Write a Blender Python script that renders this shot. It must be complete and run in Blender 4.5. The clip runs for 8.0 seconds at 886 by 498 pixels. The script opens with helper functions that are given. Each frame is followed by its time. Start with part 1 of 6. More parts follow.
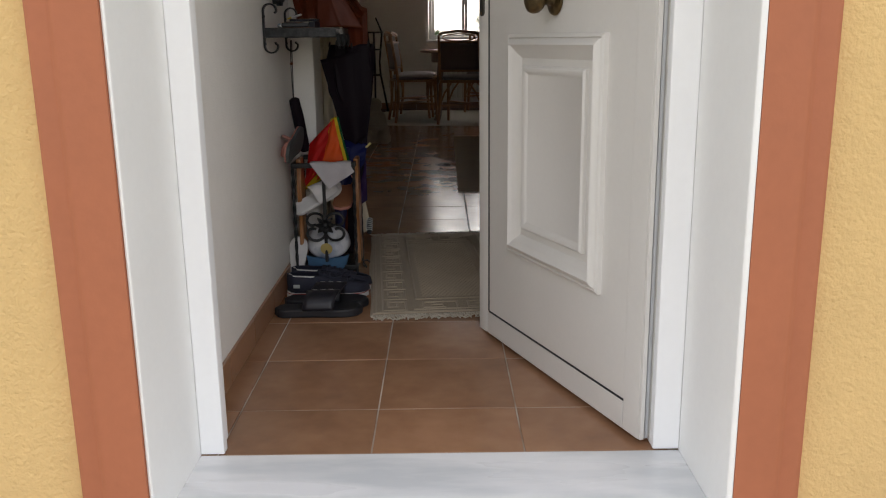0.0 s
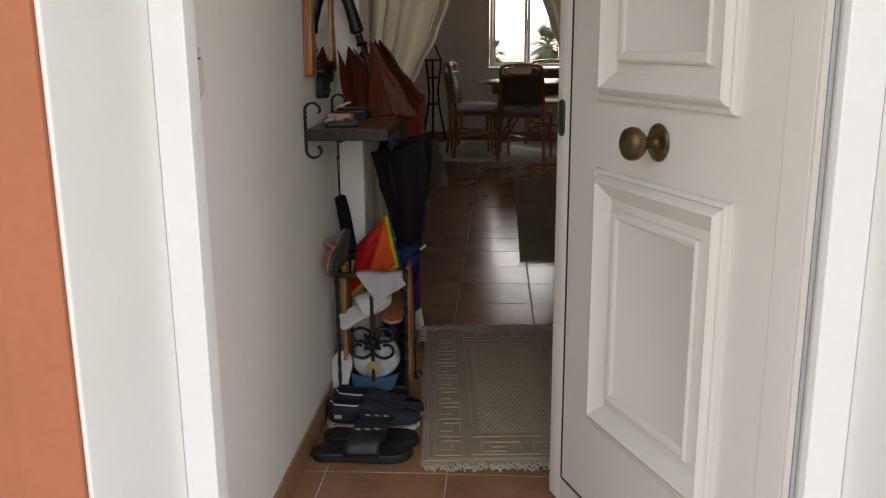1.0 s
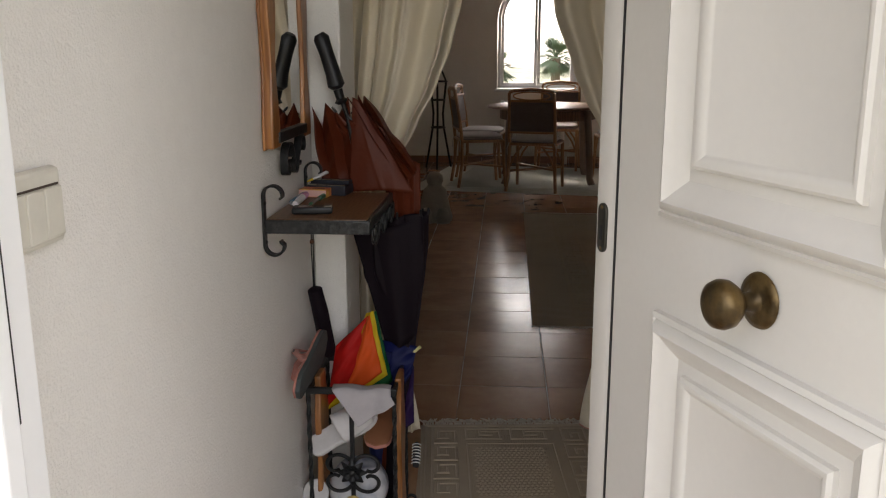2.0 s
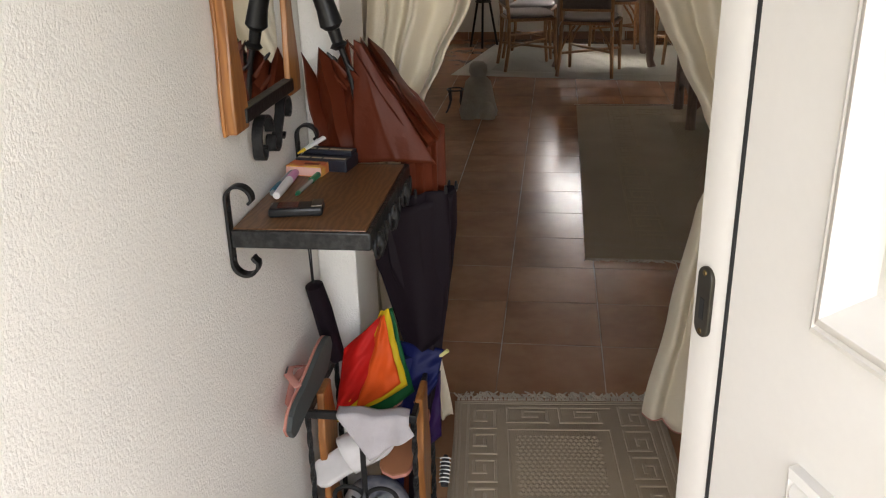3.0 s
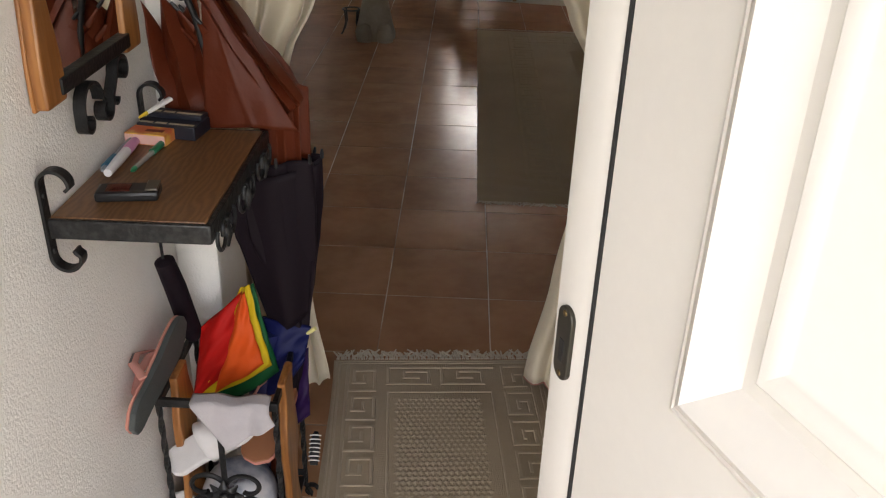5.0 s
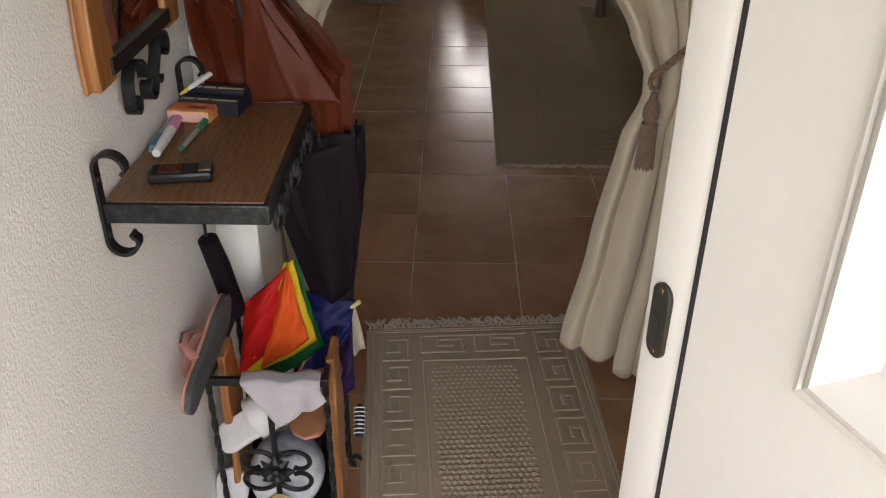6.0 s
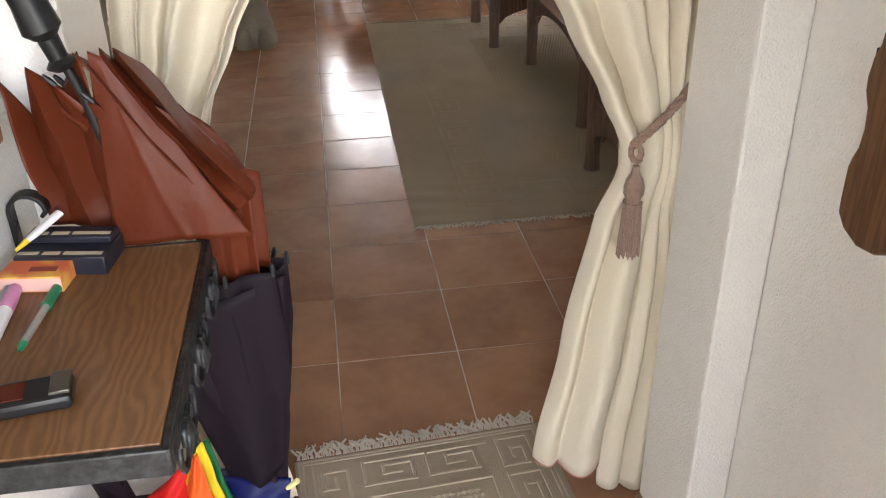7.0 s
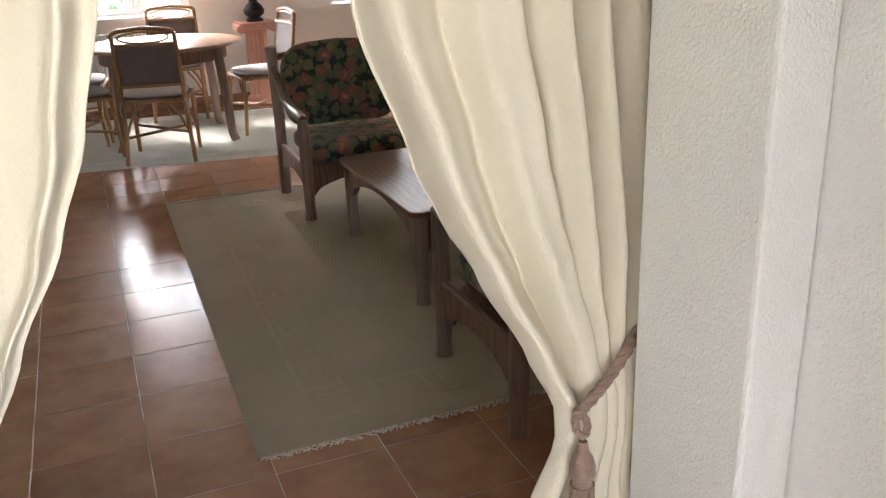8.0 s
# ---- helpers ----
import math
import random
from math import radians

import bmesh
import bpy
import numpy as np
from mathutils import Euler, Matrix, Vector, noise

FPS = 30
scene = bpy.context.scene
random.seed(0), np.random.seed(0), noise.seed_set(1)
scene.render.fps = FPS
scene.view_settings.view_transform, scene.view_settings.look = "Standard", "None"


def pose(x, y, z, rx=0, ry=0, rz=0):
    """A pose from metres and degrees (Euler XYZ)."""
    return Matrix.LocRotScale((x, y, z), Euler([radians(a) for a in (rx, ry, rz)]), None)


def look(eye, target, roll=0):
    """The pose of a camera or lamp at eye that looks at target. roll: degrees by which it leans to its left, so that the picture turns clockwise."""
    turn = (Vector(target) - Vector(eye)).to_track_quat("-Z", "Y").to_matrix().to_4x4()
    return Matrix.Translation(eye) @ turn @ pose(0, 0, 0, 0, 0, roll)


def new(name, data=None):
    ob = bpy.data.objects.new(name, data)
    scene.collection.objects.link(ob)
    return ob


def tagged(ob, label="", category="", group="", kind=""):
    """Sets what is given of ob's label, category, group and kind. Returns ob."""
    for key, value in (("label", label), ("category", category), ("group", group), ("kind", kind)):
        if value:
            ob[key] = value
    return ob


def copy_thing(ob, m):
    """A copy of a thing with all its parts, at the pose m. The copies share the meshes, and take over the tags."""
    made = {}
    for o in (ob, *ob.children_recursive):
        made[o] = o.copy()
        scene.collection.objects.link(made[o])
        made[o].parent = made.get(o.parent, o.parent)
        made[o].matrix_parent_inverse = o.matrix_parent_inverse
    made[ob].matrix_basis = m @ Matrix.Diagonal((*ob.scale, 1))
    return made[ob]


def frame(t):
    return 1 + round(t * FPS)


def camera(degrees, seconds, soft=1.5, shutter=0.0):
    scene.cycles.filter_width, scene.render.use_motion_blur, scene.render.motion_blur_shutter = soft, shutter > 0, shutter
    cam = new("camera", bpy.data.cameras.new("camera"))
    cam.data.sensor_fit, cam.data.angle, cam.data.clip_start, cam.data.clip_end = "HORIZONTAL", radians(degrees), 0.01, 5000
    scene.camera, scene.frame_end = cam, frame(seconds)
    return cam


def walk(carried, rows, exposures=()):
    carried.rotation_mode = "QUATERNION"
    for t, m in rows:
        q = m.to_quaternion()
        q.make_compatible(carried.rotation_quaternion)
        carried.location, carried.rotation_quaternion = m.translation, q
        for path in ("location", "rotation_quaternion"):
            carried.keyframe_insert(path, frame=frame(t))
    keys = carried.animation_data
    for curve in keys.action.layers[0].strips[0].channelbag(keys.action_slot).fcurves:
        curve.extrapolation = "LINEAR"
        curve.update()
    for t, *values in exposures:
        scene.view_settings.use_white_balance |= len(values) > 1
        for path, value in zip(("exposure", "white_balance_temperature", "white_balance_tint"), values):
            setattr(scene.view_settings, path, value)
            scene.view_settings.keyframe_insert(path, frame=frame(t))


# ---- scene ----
cam = camera(54.2, 8.0, soft=1.15)
PATH = [
    (0, (0.319, 0.521, 0.872), (0.321, 2.464, 0.399), -0.7),
    (0.5, (0.326, 0.76, 1.006), (0.262, 2.701, 0.529), -1.0),
    (1, (0.291, 0.988, 1.142), (0.167, 2.929, 0.679), -0.4),
    (1.5, (0.251, 1.26, 1.263), (0.158, 3.197, 0.772), -0.4),
    (2, (0.271, 1.573, 1.26), (0.134, 3.518, 0.817), -0.1),
    (2.2, (0.28, 1.689, 1.278), (0.028, 3.602, 0.752), -1.1),
    (3.3, (0.265, 2.218, 1.418), (0.031, 4.029, 0.603), -1.4),
    (3.5, (0.273, 2.248, 1.429), (0.134, 4.033, 0.537), 0.3),
    (4, (0.299, 2.3, 1.43), (0.242, 4.037, 0.441), 1.3),
    (4.5, (0.315, 2.299, 1.447), (0.284, 4.063, 0.505), 2.1),
    (4.7, (0.335, 2.302, 1.441), (0.3, 4.075, 0.516), 2.0),
    (5.8, (0.252, 2.288, 1.464), (0.286, 4.04, 0.5), 1.7),
    (6, (0.236, 2.325, 1.452), (0.218, 4.053, 0.445), 0.4),
    (6.5, (0.192, 2.53, 1.419), (0.205, 4.277, 0.446), -2.9),
    (7, (0.149, 2.767, 1.413), (0.383, 4.505, 0.451), -1.3),
    (7.5, (0.083, 2.997, 1.455), (0.726, 4.708, 0.644), -2.0),
    (8, (0.126, 3.206, 1.467), (0.821, 4.951, 0.779), -2.2),
]
EXPOSURES = [(0.0, 1.88, 6900, 13), (1.0, 2.12, 7000, 14), (2.2, 2.78, 6950, 14), (3.3, 3.75, 6900, 13), (4.0, 3.4, 7050, 14), (4.5, 3.6, 7100, 15), (6.0, 3.55, 6950, 14), (6.5, 3.72, 6850, 15),
             (7.0, 4.85, 6550, 13), (7.5, 5.2, 6300, 12), (8.0, 4.95, 6250, 12)]
walk(cam, [(t, look(eye, target, roll)) for t, eye, target, roll in PATH], EXPOSURES)

# ---- daylight ----
world = bpy.data.worlds.new("sky")
scene.world = world
world.use_nodes = True
_n = world.node_tree.nodes
sky = _n.new("ShaderNodeTexSky")
sky.sky_type, sky.sun_disc = "NISHITA", False
sky.sun_elevation, sky.sun_rotation = radians(42), radians(-15)
sky.dust_density = 3.0
haze = _n.new("ShaderNodeHueSaturation")
haze.inputs["Saturation"].default_value = 0.3
world.node_tree.links.new(sky.outputs[0], haze.inputs["Color"])
world.node_tree.links.new(haze.outputs[0], _n["Background"].inputs[0])
_n["Background"].inputs[1].default_value = 0.15
sun = new("sun", bpy.data.lights.new("sun", "SUN"))
sun.data.energy, sun.data.angle, sun.data.color = 0.34, radians(35), (1.0, 0.95, 0.88)
sun.matrix_world = look((-3, 11, 10.3), (0, 0, 0))

# ---- materials ----
def mat(name, color, rough=0.6, metal=0.0, vary=0.12, scale=6.0, fine=60.0, bump=0.0, bump_scale=80.0, second=None,
        mix_scale=2.0, coat=0.0, rand=0.0, sheen=0.0, stretch=(1, 1, 1), rough_vary=0.08, spec=0.5):
    """A surface whose colour drifts at two scales, with fine relief."""
    m = bpy.data.materials.new(name)
    m.use_nodes = True
    nt = m.node_tree
    b = nt.nodes["Principled BSDF"]
    link = nt.links.new
    tc = nt.nodes.new("ShaderNodeTexCoord")
    info = nt.nodes.new("ShaderNodeObjectInfo")
    off = nt.nodes.new("ShaderNodeVectorMath")
    off.operation = "MULTIPLY_ADD"
    off.inputs[1].default_value = stretch
    shift = nt.nodes.new("ShaderNodeVectorMath")
    shift.operation = "SCALE"
    shift.inputs[0].default_value = (37.0, 19.0, 53.0)
    link(info.outputs["Random"], shift.inputs["Scale"])
    link(tc.outputs["Object"], off.inputs[0])
    link(shift.outputs[0], off.inputs[2])

    def tex(sc, detail=4.0):
        t = nt.nodes.new("ShaderNodeTexNoise")
        t.inputs["Scale"].default_value, t.inputs["Detail"].default_value = sc, detail
        link(off.outputs[0], t.inputs["Vector"])
        return t

    def maths(op, a, c):
        n = nt.nodes.new("ShaderNodeMath")
        n.operation = op
        for i, v in enumerate((a, c)):
            if isinstance(v, (int, float)):
                n.inputs[i].default_value = v
            else:
                link(v, n.inputs[i])
        return n.outputs[0]

    big, small = tex(scale), tex(fine, 2.0)
    f = maths("ADD", maths("MULTIPLY", big.outputs["Fac"], 0.65), maths("MULTIPLY", small.outputs["Fac"], 0.35))
    gain = maths("ADD", maths("MULTIPLY", maths("SUBTRACT", f, 0.5), 3.0 * vary), 1.0)
    if rand:
        gain = maths("ADD", gain, maths("MULTIPLY", maths("SUBTRACT", info.outputs["Random"], 0.5), rand))
    base = nt.nodes.new("ShaderNodeRGB")
    base.outputs[0].default_value = (*color, 1)
    col = base.outputs[0]
    if second:
        blend = tex(mix_scale, 5.0)
        ramp = nt.nodes.new("ShaderNodeValToRGB")
        ramp.color_ramp.elements[0].position, ramp.color_ramp.elements[1].position = 0.42, 0.62
        link(blend.outputs["Fac"], ramp.inputs[0])
        mx = nt.nodes.new("ShaderNodeMix")
        mx.data_type = "RGBA"
        link(ramp.outputs[0], mx.inputs[0])
        link(col, mx.inputs[6])
        mx.inputs[7].default_value = (*second, 1)
        col = mx.outputs[2]
    mul = nt.nodes.new("ShaderNodeVectorMath")
    mul.operation = "SCALE"
    link(col, mul.inputs[0])
    link(gain, mul.inputs["Scale"])
    link(mul.outputs[0], b.inputs["Base Color"])
    b.inputs["Metallic"].default_value = metal
    r = maths("ADD", maths("MULTIPLY", maths("SUBTRACT", big.outputs["Fac"], 0.5), rough_vary * 2), rough)
    link(r, b.inputs["Roughness"])
    b.inputs["Coat Weight"].default_value = coat
    b.inputs["Specular IOR Level"].default_value = spec
    b.inputs["Sheen Weight"].default_value = sheen
    if bump:
        t = tex(bump_scale, 3.0)
        bp = nt.nodes.new("ShaderNodeBump")
        bp.inputs["Strength"].default_value, bp.inputs["Distance"].default_value = min(1.0, bump), 0.004
        link(t.outputs["Fac"], bp.inputs["Height"])
        link(bp.outputs[0], b.inputs["Normal"])
    return m


def wood(name, dark, light, rough=0.4, scale=9.0, coat=0.0, axis=(1, 1, 1)):
    """Wood with long grain; axis stretches the grain."""
    m = mat(name, light, rough, vary=0.15, scale=5, fine=90, bump=0.15, bump_scale=120, coat=coat, stretch=axis)
    nt = m.node_tree
    wave = nt.nodes.new("ShaderNodeTexWave")
    wave.wave_type, wave.bands_direction = "BANDS", "X"
    wave.inputs["Scale"].default_value = scale
    wave.inputs["Distortion"].default_value, wave.inputs["Detail"].default_value = 14.0, 4.0
    wave.inputs["Detail Scale"].default_value = 0.9
    off = [n for n in nt.nodes if n.type == "VECT_MATH" and n.operation == "MULTIPLY_ADD"][0]
    nt.links.new(off.outputs[0], wave.inputs["Vector"])
    mul = [n for n in nt.nodes if n.type == "VECT_MATH" and n.operation == "SCALE" and n.outputs[0].links
           and n.outputs[0].links[0].to_socket.name == "Base Color"][0]
    mx = nt.nodes.new("ShaderNodeMix")
    mx.data_type = "RGBA"
    nt.links.new(wave.outputs["Fac"], mx.inputs[0])
    mx.inputs[6].default_value, mx.inputs[7].default_value = (*dark, 1), (*light, 1)
    nt.links.new(mx.outputs[2], mul.inputs[0])
    return m


PLASTER = mat("white_plaster", (0.82, 0.793, 0.75), 0.62, vary=0.06, scale=3, fine=40, bump=0.55, bump_scale=230)
PLASTER_SMOOTH = mat("smooth_white_paint", (0.87, 0.87, 0.85), 0.6, vary=0.04, scale=4, bump=0.12, bump_scale=60)
CEILING = mat("ceiling_paint", (0.8, 0.79, 0.76), 0.9, vary=0.03, bump=0.2)
YELLOW = mat("yellow_render", (0.72, 0.49, 0.215), 0.9, vary=0.1, scale=4, fine=40, bump=1.0, bump_scale=120)
TERRACOTTA = mat("terracotta_paint", (0.42, 0.14, 0.066), 0.7, vary=0.1, scale=5, fine=50, bump=0.25, bump_scale=40)
MARBLE = mat("white_marble", (0.85, 0.85, 0.85), 0.3, vary=0.03, scale=2.5, second=(0.66, 0.68, 0.69), mix_scale=5.0, stretch=(0.6, 2.5, 1))
JAMB = mat("white_gloss_paint", (0.89, 0.89, 0.89), 0.35, vary=0.03, scale=5, bump=0.08, bump_scale=50)
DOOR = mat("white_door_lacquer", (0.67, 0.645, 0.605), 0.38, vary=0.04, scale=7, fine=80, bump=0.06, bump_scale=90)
GASKET = mat("black_rubber", (0.015, 0.015, 0.016), 0.6, vary=0.1)
ALU = mat("grey_aluminium", (0.55, 0.56, 0.57), 0.35, 0.6, vary=0.05)
BRASS = mat("aged_brass", (0.19, 0.125, 0.05), 0.36, 0.85, vary=0.45, scale=25, fine=160, bump=0.1, bump_scale=200, second=(0.08, 0.055, 0.028), mix_scale=22)
BRONZE = mat("dark_bronze", (0.06, 0.055, 0.045), 0.42, 0.7, vary=0.3, scale=30)
TILE = mat("terracotta_tile", (0.36, 0.19, 0.105), 0.2, spec=0.42, vary=0.22, scale=5, fine=26, bump=0.12, bump_scale=9, rand=0.2,
           second=(0.30, 0.154, 0.084), mix_scale=6, rough_vary=0.1)
GROUT = mat("pale_grout", (0.60, 0.52, 0.43), 0.8, vary=0.35, scale=4, second=(0.25, 0.16, 0.105), mix_scale=3, bump=0.3)
SKIRT = mat("terracotta_skirting", (0.31, 0.165, 0.095), 0.35, vary=0.2, scale=7, rand=0.15)
IRON = mat("black_iron", (0.014, 0.014, 0.0145), 0.45, 0.2, spec=0.35, vary=0.4, scale=40, bump=0.35, bump_scale=130)
IRON_WORN = mat("worn_black_iron", (0.012, 0.0125, 0.013), 0.42, 0.4, vary=0.5, scale=30, bump=0.7, bump_scale=60,
                second=(0.03, 0.031, 0.032), mix_scale=90)
OAK = wood("oak_veneer", (0.118, 0.052, 0.019), (0.172, 0.081, 0.032), 0.42, 30, 0.1, (1, 0.3, 1))
HONEY = wood("honey_pine", (0.235, 0.088, 0.023), (0.36, 0.15, 0.043), 0.4, 20, 0.2, (1, 1, 0.15))
PLAQUE = wood("brown_oak_board", (0.10, 0.045, 0.018), (0.175, 0.085, 0.034), 0.5, 70, 0.1, (1, 1, 0.08))
RATTAN = wood("rattan_cane", (0.28, 0.13, 0.05), (0.43, 0.23, 0.10), 0.4, 25, 0.2, (1, 1, 0.3))
WALNUT = wood("brown_stained_wood", (0.11, 0.055, 0.032), (0.20, 0.105, 0.062), 0.35, 12, 0.3, (1, 1, 0.2))
GREYWOOD = wood("grey_brown_cane", (0.185, 0.12, 0.088), (0.225, 0.15, 0.112), 0.4, 18, 0.2, (1, 1, 0.2))
TABLETOP = wood("polished_table_top", (0.25, 0.13, 0.07), (0.33, 0.18, 0.10), 0.34, 10, 0.0, (0.25, 1, 1))
COFFEE_TOP = wood("glossy_brown_top", (0.13, 0.062, 0.034), (0.19, 0.098, 0.055), 0.36, 10, 0.0, (1, 0.25, 1))
CURTAIN = mat("cream_cotton", (0.73, 0.65, 0.51), 0.95, spec=0.15, vary=0.07, scale=5, fine=250, bump=0.35, bump_scale=420, sheen=0.04)
CORD = mat("mauve_brown_cord", (0.27, 0.17, 0.125), 0.65, vary=0.35, scale=90, bump=0.6, bump_scale=260, sheen=0.2)
MAT_WOOL = mat("beige_mat_pile", (0.40, 0.325, 0.23), 0.95, spec=0.1, vary=0.14, scale=7, fine=240, bump=0.8, bump_scale=330, sheen=0.15)
MAT_RIDGE = mat("beige_mat_ridge", (0.44, 0.36, 0.258), 0.95, vary=0.14, scale=9, fine=240, bump=0.8, bump_scale=330, sheen=0.15)
FRINGE = mat("cream_fringe", (0.6, 0.54, 0.45), 0.95, vary=0.2, scale=40, bump=0.5, bump_scale=300)
RUG = mat("olive_beige_wool", (0.37, 0.30, 0.195), 0.95, spec=0.1, vary=0.16, scale=4, fine=200, bump=0.8, bump_scale=260, sheen=0.15)
RUG_RIDGE = mat("olive_beige_ridge", (0.40, 0.325, 0.215), 0.95, vary=0.16, scale=5, fine=200, bump=0.8, bump_scale=260)
DINING_RUG = mat("pale_grey_rug", (0.50, 0.49, 0.43), 0.95, vary=0.1, scale=5, fine=200, bump=0.7, bump_scale=200, sheen=0.1)
RUST = mat("rust_nylon", (0.092, 0.0175, 0.006), 0.5, spec=0.22, vary=0.14, scale=6, fine=300, bump=0.6, bump_scale=30)
BLACK_NYLON = mat("black_violet_nylon", (0.0095, 0.006, 0.009), 0.6, spec=0.1, vary=0.2, scale=6, fine=300, bump=0.35, bump_scale=30)
PLASTIC_BLACK = mat("black_plastic", (0.012, 0.012, 0.013), 0.38, spec=0.3, vary=0.15)
RUBBER = mat("dark_grey_foam", (0.05, 0.06, 0.06), 0.8, vary=0.15, bump=0.3, bump_scale=300)
STEEL = mat("steel_tube", (0.55, 0.55, 0.55), 0.3, 0.9, vary=0.05)
PINK_STONE = mat("pink_plaster", (0.62, 0.31, 0.235), 0.75, vary=0.08, scale=8, bump=0.2)
STONE = mat("grey_cast_stone", (0.33, 0.30, 0.24), 0.9, vary=0.25, scale=14, bump=0.9, bump_scale=40)
WHITE_METAL = mat("white_radiator", (0.74, 0.72, 0.66), 0.4, vary=0.03)
PVC = mat("white_window_frame", (0.72, 0.72, 0.72), 0.4, vary=0.03)
SEAT_PAD = mat("grey_seat_pad", (0.46, 0.42, 0.41), 0.9, vary=0.1, scale=20, bump=0.4, bump_scale=200, sheen=0.2)
CANE_WEB = mat("woven_cane_web", (0.17, 0.13, 0.118), 0.75, vary=0.3, scale=90, fine=220, bump=0.8, bump_scale=180)
# leaf green paled to put the haze of distance into the colour
FROND = mat("hazed_palm_leaf", (0.11, 0.15, 0.085), 0.6, vary=0.3, scale=3)
BARK = mat("palm_bark", (0.16, 0.12, 0.085), 0.9, vary=0.3, scale=5, bump=0.8, bump_scale=20)
BUSH = mat("green_bush", (0.085, 0.13, 0.06), 0.8, vary=0.35, scale=2)
EARTH = mat("dry_ground", (0.26, 0.24, 0.17), 0.95, vary=0.3, scale=0.4, fine=6, second=(0.12, 0.15, 0.07), mix_scale=0.05)
PAVING = mat("entrance_paving", (0.35, 0.27, 0.2), 0.7, vary=0.15, scale=4, bump=0.3)


def floral(name):
    """Dark green fabric strewn with pink, rust and cream blossoms and leaves."""
    m = mat(name, (0.04, 0.052, 0.036), 0.9, vary=0.25, scale=20, bump=0.3, bump_scale=350, sheen=0.2)
    nt = m.node_tree
    mul = [n for n in nt.nodes if n.type == "VECT_MATH" and n.operation == "SCALE" and n.outputs[0].links
           and n.outputs[0].links[0].to_socket.name == "Base Color"][0]
    tc = [n for n in nt.nodes if n.type == "TEX_COORD"][0]
    warp = nt.nodes.new("ShaderNodeTexNoise")
    warp.inputs["Scale"].default_value = 26
    nt.links.new(tc.outputs["Object"], warp.inputs["Vector"])
    mix = nt.nodes.new("ShaderNodeVectorMath")
    mix.operation = "MULTIPLY_ADD"
    mix.inputs[1].default_value = (0.05, 0.05, 0.05)
    nt.links.new(warp.outputs["Color"], mix.inputs[0])
    nt.links.new(tc.outputs["Object"], mix.inputs[2])
    col = None
    for scale, size, stops in ((19, 0.62, [(0.13, 0.15, 0.08), (0.06, 0.085, 0.055), (0.23, 0.19, 0.10), (0.09, 0.115, 0.06)]),
                               (9.5, 0.44, [(0.30, 0.13, 0.09), (0.42, 0.33, 0.17), (0.27, 0.12, 0.10), (0.36, 0.24, 0.13)]),
                               (9.5, 0.2, [(0.48, 0.22, 0.12), (0.36, 0.2, 0.06), (0.45, 0.3, 0.2), (0.3, 0.09, 0.05)])):
        v = nt.nodes.new("ShaderNodeTexVoronoi")
        v.inputs["Scale"].default_value = scale
        nt.links.new(mix.outputs[0], v.inputs["Vector"])
        ramp = nt.nodes.new("ShaderNodeValToRGB")
        ramp.color_ramp.interpolation = "CONSTANT"
        for i, c in enumerate(stops):
            e = ramp.color_ramp.elements[i] if i < 2 else ramp.color_ramp.elements.new(0.1)
            e.position, e.color = i * 0.25, (*c, 1)
        sep = nt.nodes.new("ShaderNodeSeparateColor")
        nt.links.new(v.outputs["Color"], sep.inputs[0])
        nt.links.new(sep.outputs[0], ramp.inputs[0])
        near = nt.nodes.new("ShaderNodeMapRange")
        near.inputs["From Min"].default_value, near.inputs["From Max"].default_value = size, size - 0.12
        nt.links.new(v.outputs["Distance"], near.inputs["Value"])
        mx = nt.nodes.new("ShaderNodeMix")
        mx.data_type = "RGBA"
        nt.links.new(near.outputs[0], mx.inputs[0])
        if col is None:
            mx.inputs[6].default_value = (0.03, 0.045, 0.034, 1)
        else:
            nt.links.new(col, mx.inputs[6])
        nt.links.new(ramp.outputs[0], mx.inputs[7])
        col = mx.outputs[2]
    nt.links.new(col, mul.inputs[0])
    return m


FLORAL = floral("floral_tapestry")


def glass_mat(name):
    m = bpy.data.materials.new(name)
    m.use_nodes = True
    b = m.node_tree.nodes["Principled BSDF"]
    b.inputs["Transmission Weight"].default_value, b.inputs["Roughness"].default_value = 1.0, 0.0
    b.inputs["IOR"].default_value = 1.02
    return m


GLASS = glass_mat("window_glass")


def mirror_mat(name):
    m = bpy.data.materials.new(name)
    m.use_nodes = True
    b = m.node_tree.nodes["Principled BSDF"]
    b.inputs["Metallic"].default_value, b.inputs["Roughness"].default_value = 1.0, 0.02
    b.inputs["Base Color"].default_value = (0.82, 0.83, 0.82, 1)
    return m


MIRROR = mirror_mat("silvered_mirror")


def plain(name, color, rough=0.6, vary=0.08, scale=30, **kw):
    return mat(name, color, rough, vary=vary, scale=scale, **kw)


